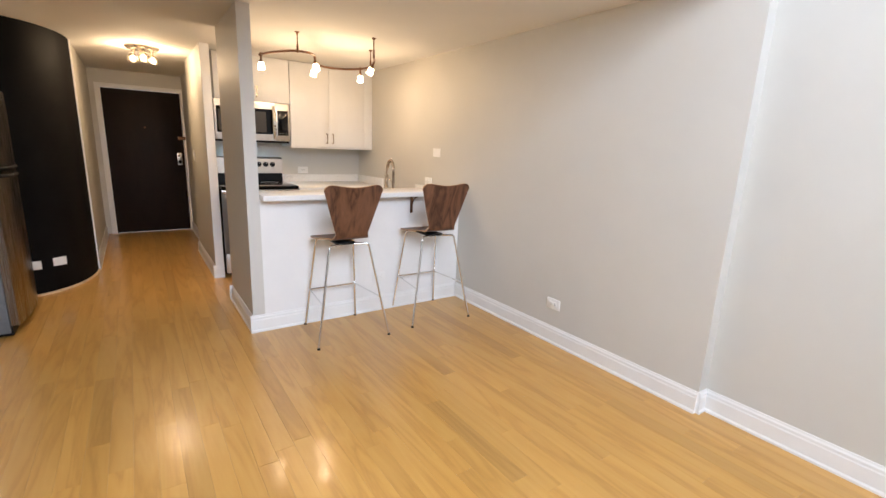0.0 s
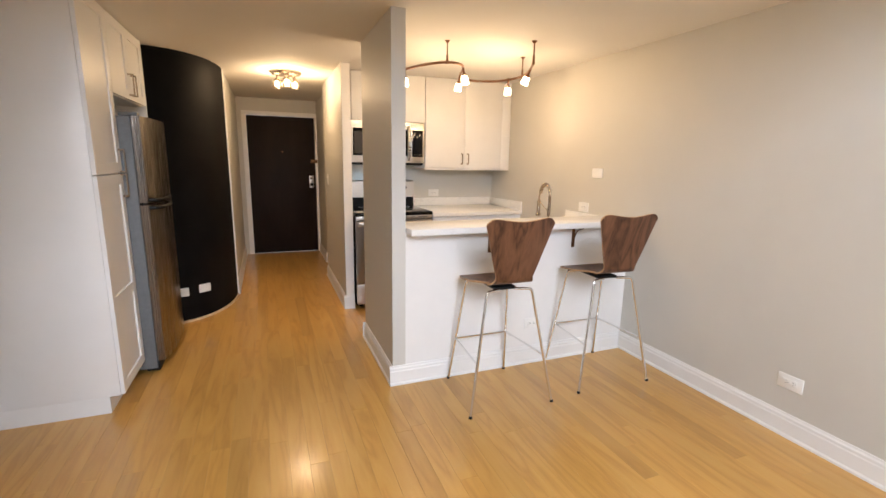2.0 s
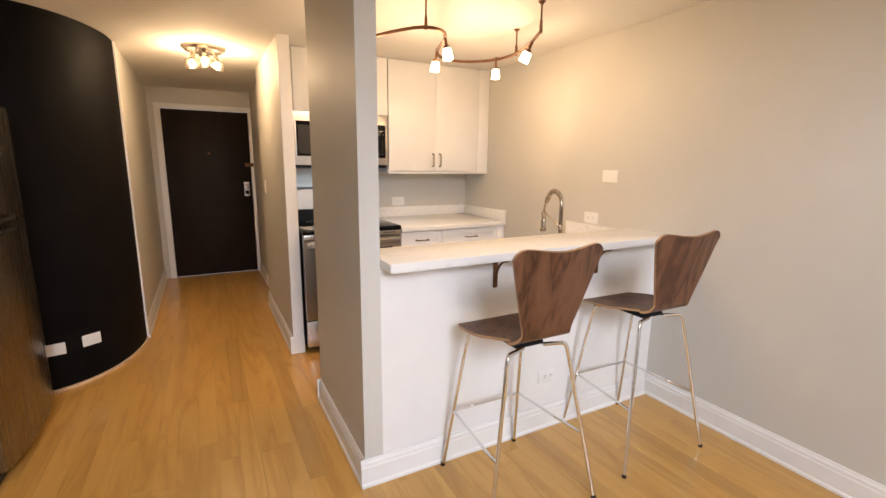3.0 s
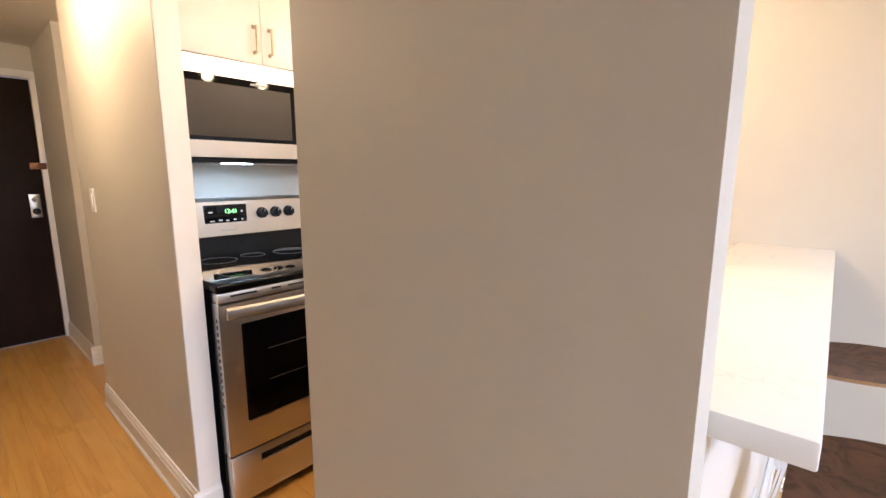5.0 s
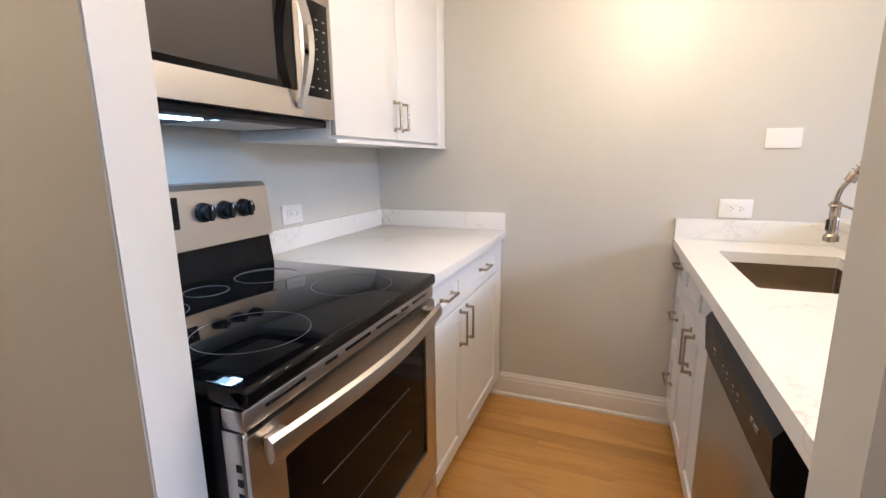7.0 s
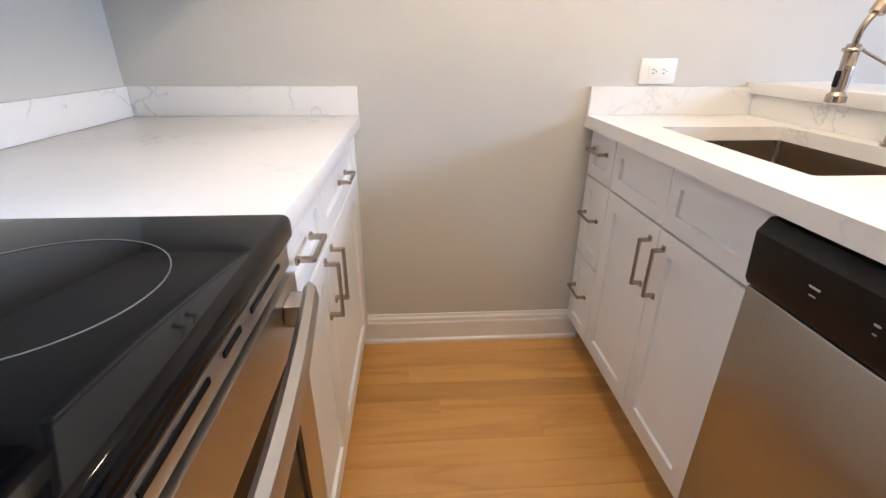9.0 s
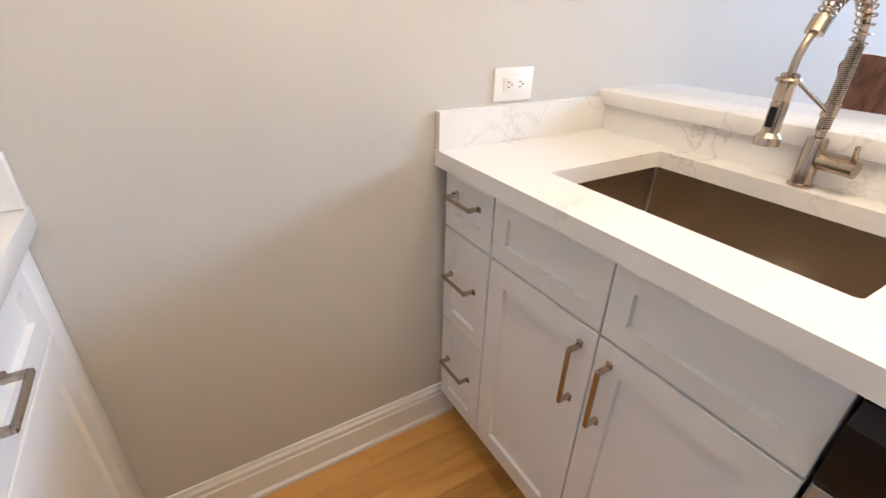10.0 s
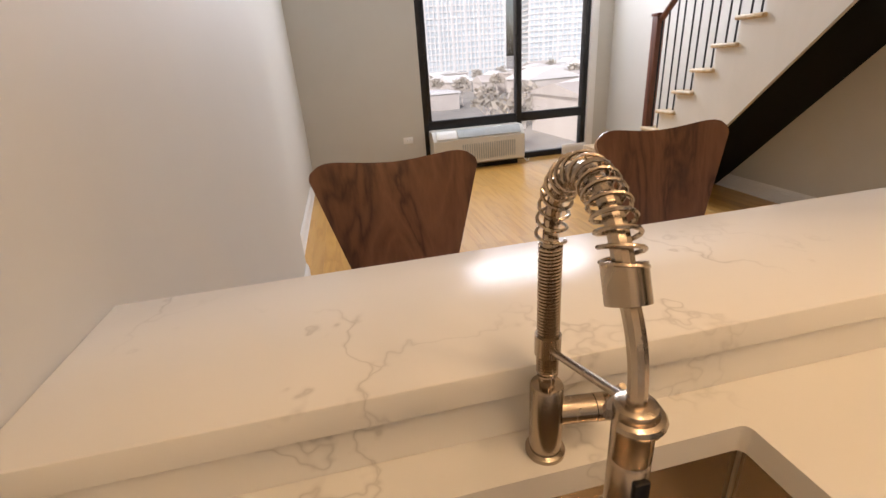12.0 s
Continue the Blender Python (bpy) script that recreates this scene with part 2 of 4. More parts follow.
def tube(bm, pts, radius, segs=10, closed=False):
    """A round tube along a line of points."""
    pts = [Vector(p) for p in pts]
    n = len(pts)
    rings, up = [], None
    for i, p in enumerate(pts):
        d = (pts[(i + 1) % n] - pts[i - 1]) if closed else (pts[min(i + 1, n - 1)] - pts[max(i - 1, 0)])
        d.normalize()
        if up is None:
            up = d.orthogonal().normalized()
        up = (up - d * up.dot(d)).normalized()
        side = d.cross(up)
        rings.append([bm.verts.new(p + radius * (math.cos(2 * math.pi * k / segs) * up + math.sin(2 * math.pi * k / segs) * side)) for k in range(segs)])
    for i in range(n if closed else n - 1):
        a, b = rings[i], rings[(i + 1) % n]
        for k in range(segs):
            bm.faces.new((a[k], a[(k + 1) % segs], b[(k + 1) % segs], b[k]))
    if not closed:
        bm.faces.new(list(reversed(rings[0])))
        bm.faces.new(rings[-1])


def lathe(bm, profile, at=(0, 0, 0), segs=24):
    """A turned shape about the upright axis: (radius, height) pairs."""
    at = Vector(at)
    rings = [[bm.verts.new(at + Vector((r * math.cos(2 * math.pi * k / segs), r * math.sin(2 * math.pi * k / segs), h))) for k in range(segs)] for r, h in profile]
    for a, b in zip(rings, rings[1:]):
        for k in range(segs):
            bm.faces.new((a[k], a[(k + 1) % segs], b[(k + 1) % segs], b[k]))
    for ring, flip in ((rings[0], True), (rings[-1], False)):
        bm.faces.new(list(reversed(ring)) if flip else ring)


def prism(bm, outline, y0, y1, place=lambda a, b, c: (a, c, b)):
    """An outline of (a, b) pairs drawn out from y0 to y1."""
    lo = [bm.verts.new(place(a, b, y0)) for a, b in outline]
    hi = [bm.verts.new(place(a, b, y1)) for a, b in outline]
    n = len(outline)
    bm.faces.new(lo)
    bm.faces.new(list(reversed(hi)))
    for k in range(n):
        bm.faces.new((lo[k], hi[k], hi[(k + 1) % n], lo[(k + 1) % n]))
    bmesh.ops.recalc_face_normals(bm, faces=bm.faces)


def finish(name, bm, mat, smooth=True):
    bmesh.ops.recalc_face_normals(bm, faces=bm.faces)
    me = bpy.data.meshes.new(name)
    bm.to_mesh(me)
    bm.free()
    me.materials.append(mat)
    if smooth:
        me.shade_smooth()
        me.set_sharp_from_angle(angle=radians(35))
    return me


def part(name, bm, mat, parent=None, label="", smooth=True):
    ob = new(name, finish(name, bm, mat, smooth))
    if parent is not None:
        ob.parent = parent
    return tagged(ob, label=label) if label else ob


def thing(name, label, category, group="", at=(0, 0, 0), rz=0):
    ob = new(name)
    ob.empty_display_size = 0.1
    ob.matrix_world = pose(*at, 0, 0, rz)
    return tagged(ob, label, category, group)


def block(name, mat, x0, x1, y0, y1, z0, z1, parent=None, bevel=0.0, label=""):
    bm = bmesh.new()
    cube(bm, x0, x1, y0, y1, z0, z1, bevel)
    return part(name, bm, mat, parent, label)


def structure(name, label, mat, *boxes, bevel=0.0):
    bm = bmesh.new()
    for b in boxes:
        cube(bm, *b, bevel)
    return tagged(part(name, bm, mat), label, kind="structure")


def lettering(name, text, size, m, mat, parent):
    """Raised letters from the built-in font."""
    c = bpy.data.curves.new(name, "FONT")
    c.body, c.size, c.extrude, c.align_x, c.align_y = text, size, 0.0004, "CENTER", "CENTER"
    tmp = new(name, c)
    dg = bpy.context.evaluated_depsgraph_get()
    me = bpy.data.meshes.new_from_object(tmp.evaluated_get(dg))
    bpy.data.objects.remove(tmp)
    me.materials.clear()
    me.materials.append(mat)
    ob = new(name, me)
    ob.parent = parent
    ob.matrix_basis = m
    return ob

# ---- structure ----
XR = 0.085  # the recessed stretch of the long wall
structure("wall_east", "greige painted long wall beside the bar", M_WALL, (0, 0.3, -2.32, Y_DOOR + 0.2, 0, Z_TOP), (XR, 0.3, Y_WIN - 0.2, -2.32, 0, Z_TOP))
structure("wall_kitchen_back", "greige painted wall behind the range", M_WALL, (X_HALL + T_HALL, 0, Y_BACK, Y_BACK + 0.12, 0, CEIL))
structure("wall_hall_east", "greige hall wall with its end whitened for window light", M_WALL, (X_HALL, X_HALL + T_HALL, Y_HALL, 2.98, 0, CEIL))
structure("wall_hall_recess", "greige wall at the back of a shallow recess", M_WALL, (X_HALL + 0.15, X_HALL + 0.2, 2.98, 3.706, 0, CEIL), (X_HALL + T_HALL, X_HALL + 0.2, 2.9, 2.98, 0, CEIL))
structure("wall_hall_pier", "greige wall pier beside the entry door", M_WALL, (X_HALL + 0.085, X_HALL + 0.2, 3.706, Y_DOOR, 0, CEIL))
structure("wall_stub", "greige wall end beside the breakfast bar", M_WALL, (X_STUB, X_STUB + T_STUB, 0, Y_STUB, 0, CEIL))
structure("wall_knee", "white painted knee wall under the breakfast bar", M_TRIM, (X_STUB + T_STUB, 0, 0.002, 0.185, 0, BAR - 0.041))
structure("wall_entry", "greige wall round the entry door", M_WALL, (-3.1, -2.775, Y_DOOR, Y_DOOR + 0.15, 0, CEIL), (-1.82, 0, Y_DOOR, Y_DOOR + 0.15, 0, CEIL), (-2.775, -1.82, Y_DOOR, Y_DOOR + 0.15, 2.035, CEIL))
structure("wall_hall_west", "greige hall wall past the black curve", M_WALL, (-3.02, -2.893, 2.45, Y_DOOR, 0, CEIL))
structure("wall_west", "greige wall behind the pantry and the stairs", M_WALL, (X_LEFT - 0.2, X_LEFT, Y_WIN - 0.2, 2.6, 0, Z_TOP))
WX0, WX1, WZ1 = -3.645, -1.38, 4.05
structure("wall_window", "greige wall round the tall window", M_WALL, (X_LEFT, WX0 - 0.1, Y_WIN - 0.2, Y_WIN, 0, Z_TOP), (WX1, XR, Y_WIN - 0.2, Y_WIN, 0, Z_TOP), (WX0 - 0.1, WX1, Y_WIN - 0.2, Y_WIN, WZ1, Z_TOP))
structure("wall_loft_back", "plain wall closing the upper loft", M_WALL, (X_LEFT, 0, 3.0, 3.1, CEIL + 0.26, Z_TOP))
structure("ceiling", "smooth white ceiling under the loft", M_CEIL, (X_LEFT, 0, -1.45, Y_DOOR + 0.15, CEIL, CEIL + 0.25), (-3.2, 0, Y_LOFT, -1.45, CEIL, CEIL + 0.25))
structure("ceiling_upper", "white upper ceiling over the loft", M_CEIL, (X_LEFT - 0.2, 0.3, Y_WIN - 0.2, 3.1, Z_TOP, Z_TOP + 0.1))
structure("subfloor", "dark seam bed under the floorboards", M_SEAM, (X_LEFT - 0.1, 0.2, Y_WIN - 0.1, Y_DOOR + 0.2, -0.12, -0.004))

# the black wall that curves from the refrigerator to the hall


def curve_pt(a, off=0.0):
    return -3.4 + (0.507 + off) * math.cos(a), 2.45 - (0.8 + off) * math.sin(a)


def curved(name, label, mat, off0, off1, z0, z1, kind="structure"):
    bm = bmesh.new()
    n = 40
    outer = [curve_pt(math.pi / 2 * k / n, off1) for k in range(n + 1)]
    inner = [curve_pt(math.pi / 2 * k / n, off0) for k in range(n + 1)]
    outer.append((X_LEFT, outer[-1][1]))
    inner.append((X_LEFT, inner[-1][1]))
    prism(bm, outer + inner[::-1], z0, z1, lambda a, b, c: (a, b, c))
    return tagged(part(name, bm, mat), label, kind=kind)


curved("wall_black_curve", "black painted wall curving into the hall", M_BLACKWALL, -0.1, 0.0, 0, CEIL)
curved("baseboard_curve", "thin pale shoe moulding along the curved wall", M_TREAD, 0.0005, 0.012, 0, 0.018)
structure("trim_curve_end", "pale corner bead where the black wall ends", M_TRIM, (-2.904, -2.88, 2.432, 2.4495, 0, CEIL))

# baseboards: a moulded outline drawn along each wall
BASE = [(0.0, 0.0), (0.022, 0.0), (0.022, 0.012), (0.015, 0.02), (0.015, 0.092), (0.012, 0.098), (0.012, 0.112), (0.007, 0.12), (0.005, 0.13), (0.0, 0.13)]
N_BASE = [0]


def baseboard(a, b, normal):
    """From a to b on the floor; normal points into the room."""
    a, b, nrm = Vector((*a, 0)), Vector((*b, 0)), Vector((*normal, 0))
    bm = bmesh.new()
    lo = [bm.verts.new(a + nrm * d + Vector((0, 0, z))) for d, z in BASE]
    hi = [bm.verts.new(b + nrm * d + Vector((0, 0, z))) for d, z in BASE]
    k = len(BASE)
    for i in range(k):
        bm.faces.new((lo[i], lo[(i + 1) % k], hi[(i + 1) % k], hi[i]))
    bm.faces.new(lo)
    bm.faces.new(hi[::-1])
    N_BASE[0] += 1
    tagged(part("baseboard_%d" % N_BASE[0], bm, M_TRIM, smooth=False), "white moulded baseboard along the wall", kind="structure")


XSR = X_STUB + T_STUB
baseboard((0, -2.32), (0, -0.001), (-1, 0))
baseboard((XR, Y_WIN), (XR, -2.32), (-1, 0))
baseboard((0.0, -2.32), (XR, -2.32), (0, -1))
baseboard((X_STUB - 0.022, 0), (-0.022, 0), (0, -1))
baseboard((X_STUB, -0.0), (X_STUB, Y_STUB), (-1, 0))
baseboard((X_STUB - 0.022, Y_STUB), (XSR, Y_STUB), (0, 1))
baseboard((X_HALL, Y_HALL), (X_HALL, 2.98), (-1, 0))
baseboard((X_HALL - 0.022, Y_HALL), (X_HALL + T_HALL, Y_HALL), (0, -1))
baseboard((X_HALL + 0.085, 3.706), (X_HALL + 0.085, Y_DOOR), (-1, 0))
baseboard((X_HALL + 0.063, 3.706), (X_HALL + 0.15, 3.706), (0, -1))
baseboard((X_HALL + 0.15, 2.98), (X_HALL + 0.15, 3.706), (-1, 0))
baseboard((-2.893, 2.45), (-2.893, Y_DOOR), (1, 0))
baseboard((0, 0.7), (0, 1.63), (-1, 0))
baseboard((X_LEFT, Y_WIN + 0.9), (X_LEFT, 0.22), (1, 0))
baseboard((WX1 + 0.02, Y_WIN), (XR, Y_WIN), (0, 1))
baseboard((-3.3, Y_WIN), (WX0 - 0.1, Y_WIN), (0, 1))

# hall wall end, window light on it put in as white; white window jamb
structure("wall_end_daylit", "end of the hall wall, whitened for the window light on it", M_TRIM, (X_HALL + 0.002, X_HALL + T_HALL - 0.001, Y_HALL - 0.004, Y_HALL + 0.02, 0.13, CEIL - 0.002))
structure("trim_window_jamb", "white window jamb", M_TRIM, (WX0 - 0.1, WX0 - 0.004, Y_WIN - 0.19, Y_WIN + 0.015, 0, WZ1))

# entry door
door = tagged(thing("door_1", "dark brown flush entry door, closed, in white casing", "door", at=(-2.3025, Y_DOOR, 0)), kind="structure")
block("door_leaf", M_DOOR, -0.466, 0.466, 0.005, 0.05, 0.008, 2.023, door, 0.003)
for sx in (-1, 1):
    block("door_casing", M_TRIM, sx * 0.468, sx * 0.53, -0.018, 0.15, 0, 2.03, door, 0.004, "white door casing")
block("door_casing", M_TRIM, -0.53, 0.53, -0.018, 0.15, 2.03, 2.085, door, 0.004, "white door casing")
lock = block("lock_plate", M_STEEL, 0.37, 0.435, -0.006, 0.006, 0.99, 1.17, door, 0.003, "steel lock plate")
bm = bmesh.new()
cyl(bm, (0.4, -0.006, 1.04), (0.4, -0.045, 1.04), 0.012)
cyl(bm, (0.4, -0.045, 1.04), (0.4, -0.07, 1.04), 0.026, 0.022)
part("door_knob", bm, M_BLACKPL, door, "black door knob")
bm = bmesh.new()
cyl(bm, (0.4, -0.004, 1.13), (0.4, -0.016, 1.13), 0.02, 0.017)
part("deadbolt", bm, M_NICKEL, door, "round nickel deadbolt")
block("chain_guard", M_BRONZE, 0.4, 0.5, -0.022, -0.001, 1.36, 1.41, door, 0.004, "bronze swing guard")
bm = bmesh.new()
cyl(bm, (0.0, 0.006, 1.52), (0.0, -0.006, 1.52), 0.013)
part("peephole", bm, M_BRONZE, door, "bronze door viewer")

# the tall window with its dark frame
win = tagged(thing("window_1", "tall dark-framed window looking over the city", "window", at=(0, Y_WIN, 0)), kind="structure")
XM = -2.68
for x0, x1 in ((WX0, WX0 + 0.06), (WX1 - 0.075, WX1), (XM - 0.035, XM + 0.035)):
    block("window_frame", M_FRAME, x0, x1, -0.13, -0.02, 0.03, WZ1, win, 0.004)
for z0, z1 in ((0.0, 0.07), (0.5, 0.61), (2.35, 2.43), (WZ1 - 0.07, WZ1)):
    for x0, x1 in ((WX0 + 0.06, XM - 0.035), (XM + 0.035, WX1 - 0.075)):
        block("window_rail", M_FRAME, x0, x1, -0.125, -0.025, z0, z1, win, 0.004)
for z0, z1 in ((0.07, 0.5), (0.61, 2.35), (2.43, WZ1 - 0.07)):
    for x0, x1 in ((WX0 + 0.06, XM - 0.035), (XM + 0.035, WX1 - 0.075)):
        if z0 < 0.1 and x0 > -2.7:
            continue
        p = block("pane", M_PANE, x0 - 0.01, x1 + 0.01, -0.085, -0.079, z0 - 0.01, z1 + 0.01, win)
        p.visible_shadow = False
block("window_sash", M_FRAME, WX1 - 0.115, WX1 - 0.077, -0.07, -0.03, 0.61, 2.35, win, 0.003, "dark sliding sash edge")

# ---- kitchen units ----


def shaker(bm, x0, x1, z0, z1, y, depth=0.02, rail=0.057):
    """A framed panel in one skin, whose face looks towards -y (depth > 0) or +y (depth < 0)."""
    s = 1 if depth > 0 else -1
    g, r = 0.0015, rail
    rings = []
    for inset, yy in ((g, y + depth), (g + 0.0, y + s * 0.0015), (g + 0.0015, y), (r, y), (r + 0.0015, y + s * 0.009)):
        rings.append([bm.verts.new((a, yy, b)) for a, b in ((x0 + inset, z0 + inset), (x1 - inset, z0 + inset), (x1 - inset, z1 - inset), (x0 + inset, z1 - inset))])
    for a, b in zip(rings, rings[1:]):
        for k in range(4):
            bm.faces.new((a[k], a[(k + 1) % 4], b[(k + 1) % 4], b[k]))
    bm.faces.new(rings[0])
    bm.faces.new(rings[-1])


def bar_handle(x, y, z, out, length, upright, parent):
    """A square nickel pull whose ends turn back to the front; out: -1 or +1 along y."""
    bm = bmesh.new()
    h = length / 2
    dx, dz = (0, h) if upright else (h, 0)
    for s in (-1, 1):
        cube(bm, x + s * dx - 0.005, x + s * dx + 0.005, min(y, y + out * 0.03), max(y, y + out * 0.03), z + s * dz - 0.005, z + s * dz + 0.005, 0.0015, 1)
        cube(bm, x + s * dx * 1.08 - 0.007, x + s * dx * 1.08 + 0.007, min(y, y + out * 0.006), max(y, y + out * 0.006), z + s * dz * 1.08 - 0.007, z + s * dz * 1.08 + 0.007, 0.0015, 1)
    yy = y + out * 0.03
    cube(bm, x - dx - 0.005, x + dx + 0.005, yy - 0.004, yy + 0.004, z - dz - 0.005, z + dz + 0.005, 0.002, 1)
    return part("handle", bm, M_NICKEL, parent, "brushed nickel bar handle")


def front(name, x0, x1, z0, z1, y, depth, cab, handle=None, rail=0.057):
    bm = bmesh.new()
    shaker(bm, x0, x1, z0, z1, y, depth, rail)
    f = part(name, bm, M_CAB, cab, smooth=False)
    if handle:
        hx, hz, up = handle
        bar_handle(hx, y, hz, -1 if depth > 0 else 1, 0.13 if up else 0.1, up, f)
    return f


# base unit beside the range
YF = 1.575
c = thing("base_cabinet", "white shaker base cabinet beside the range", "cabinet", at=(-0.51, YF, 0))
block("carcass", M_CAB, -0.505, 0.49, 0.022, Y_BACK - YF, 0.1, COUNTER - 0.041, c, 0.001)
block("toe_kick", M_CAB, -0.505, 0.49, 0.07, 0.085, 0, 0.1, c)
front("drawer", -0.505, -0.13, 0.725, COUNTER - 0.045, 0, 0.02, c, (-0.32, 0.803, False), 0.045)
front("drawer", -0.13, 0.43, 0.725, COUNTER - 0.045, 0, 0.02, c, (0.15, 0.803, False), 0.045)
front("cabinet_door", -0.505, -0.13, 0.11, 0.722, 0, 0.02, c, (-0.168, 0.63, True))
front("cabinet_door", -0.13, 0.43, 0.11, 0.722, 0, 0.02, c, (-0.09, 0.63, True))
block("filler", M_CAB, 0.432, 0.507, 0.002, 0.02, 0.1, COUNTER - 0.045, c, 0.001)
# peninsula units face the range
YP = 0.748
c = thing("drawer_cabinet", "narrow white shaker cabinet with three drawers", "cabinet", at=(-0.11, YP, 0))
block("carcass", M_CAB, -0.105, 0.11, -0.55, -0.022, 0.1, COUNTER - 0.041, c, 0.001)
block("toe_kick", M_CAB, -0.105, 0.11, -0.085, -0.07, 0, 0.1, c)
for z0, z1 in ((0.715, 0.872), (0.415, 0.712), (0.11, 0.412)):
    front("drawer", -0.105, 0.098, z0, z1, 0, -0.02, c, (0.0, (z0 + z1) / 2 + 0.02, False), 0.045)
c = thing("sink_cabinet", "white shaker sink cabinet with two doors", "cabinet", at=(-0.546, YP, 0))
block("carcass", M_CAB, -0.326, 0.326, -0.55, -0.022, 0.1, 0.60, c, 0.001)
block("toe_kick", M_CAB, -0.326, 0.326, -0.085, -0.07, 0, 0.1, c)
for sx in (-1, 1):
    x0, x1 = sorted((0.0, sx * 0.328))
    front("false_drawer", x0, x1, 0.715, 0.872, 0, -0.02, c, None, 0.045)
    front("cabinet_door", x0, x1, 0.11, 0.712, 0, -0.02, c, (sx * 0.035, 0.60, True))
block("apron", M_CAB, -0.326, 0.326, -0.06, -0.022, 0.60, 0.872, c, 0.001)

# upper units


def flat_front(name, x0, x1, z0, z1, y, cab, handle):
    """A plain slab door that looks towards -y, with a slim upright pull."""
    f = block(name, M_CAB, x0 + 0.0015, x1 - 0.0015, y, y + 0.019, z0, z1, cab, 0.0015)
    hx, hz = handle
    bar_handle(hx, y, hz, -1, 0.1, True, f)
    return f


YU = 1.885
c = thing("wall_cabinet", "white flat-fronted wall cabinet with two doors", "cabinet", at=(-0.497, YU, 1.348))
HT = CEIL - 1.348
block("carcass", M_CAB, -0.497, 0.495, 0.022, Y_BACK - YU, 0.0, HT - 0.001, c, 0.001)
flat_front("cabinet_door", -0.497, -0.05, 0.012, HT - 0.012, 0, c, (-0.085, 0.105))
flat_front("cabinet_door", -0.05, 0.39, 0.012, HT - 0.012, 0, c, (-0.015, 0.105))
block("filler", M_CAB, 0.392, 0.495, 0.002, 0.02, 0, HT - 0.002, c, 0.001)
block("light_rail", M_CAB, -0.497, 0.495, -0.004, 0.018, -0.012, 0.0, c, 0.001)
c = thing("over_range_cabinet", "small white wall cabinet above the microwave", "cabinet", at=(-1.378, YU, 1.806))
block("carcass", M_CAB, -0.372, 0.378, 0.022, Y_BACK - YU, 0, CEIL - 1.807, c, 0.001)
flat_front("cabinet_door", -0.372, 0.0, 0.004, CEIL - 1.818, 0, c, (-0.035, 0.1))
flat_front("cabinet_door", 0.0, 0.378, 0.004, CEIL - 1.818, 0, c, (0.035, 0.1))

# worktops
t = thing("worktop", "white veined quartz worktop beside the range", "worktop", at=(0, 0, COUNTER))
block("slab", M_QUARTZ, -1.018, -0.001, 1.553, Y_BACK, -0.04, 0, t, 0.003)
block("backsplash", M_QUARTZ, -1.018, -0.022, Y_BACK - 0.02, Y_BACK, 0.0005, 0.092, t, 0.002, "low quartz upstand")
block("side_splash", M_QUARTZ, -0.021, -0.001, 1.555, Y_BACK, 0.0005, 0.092, t, 0.002, "low quartz upstand")
SX0, SX1, SY0, SY1 = -0.82, -0.272, 0.272, 0.65
t = thing("sink_worktop", "white veined quartz worktop with a sink cutout", "worktop", at=(0, 0, COUNTER))
bm = bmesh.new()


def rounded(x0, x1, y0, y1, r, n=6):
    pts = []
    for cx, cy, a0 in ((x1 - r, y1 - r, 0), (x0 + r, y1 - r, 90), (x0 + r, y0 + r, 180), (x1 - r, y0 + r, 270)):
        pts += [(cx + r * math.cos(radians(a0 + 90 * k / n)), cy + r * math.sin(radians(a0 + 90 * k / n))) for k in range(n + 1)]
    return pts


def ring_slab(bm, outer, inner, z0, z1):
    """A slab between two loops of the same number of points."""
    n = len(outer)
    v = [[bm.verts.new((x, y, z)) for x, y in loop] for loop in (outer, inner) for z in (z0, z1)]
    for k in range(n):
        j = (k + 1) % n
        bm.faces.new((v[1][k], v[1][j], v[3][j], v[3][k]))
        bm.faces.new((v[0][k], v[2][k], v[2][j], v[0][j]))
        bm.faces.new((v[0][k], v[0][j], v[1][j], v[1][k]))
        bm.faces.new((v[2][k], v[3][k], v[3][j], v[2][j]))


ring_slab(bm, rounded(XSR + 0.001, -0.001, 0.187, 0.778, 0.003), rounded(SX0, SX1, SY0, SY1, 0.011), -0.04, 0)
part("slab", bm, M_QUARTZ, t, smooth=False)
block("backsplash", M_QUARTZ, XSR + 0.022, -0.022, 0.187, 0.205, 0.0005, BAR - 0.042 - COUNTER, t, 0, "quartz riser under the bar")
bm = bmesh.new()
prism(bm, [(0.187, 0.0005), (0.776, 0.0005), (0.776, 0.092), (0.187, 0.092)], -0.021, -0.001, lambda a, b, c: (c, a, b))
part("side_splash", bm, M_QUARTZ, t, "low quartz upstand")
block("end_splash", M_QUARTZ, XSR + 0.001, XSR + 0.021, 0.222, 0.776, 0.0005, 0.092, t, 0.002, "low quartz upstand")
t = thing("breakfast_bar", "white veined quartz breakfast bar on brackets", "breakfast bar", at=(0, 0, BAR))
block("slab", M_QUARTZ, XSR + 0.002, -0.001, -0.115, 0.221, -0.04, 0, t, 0.004)
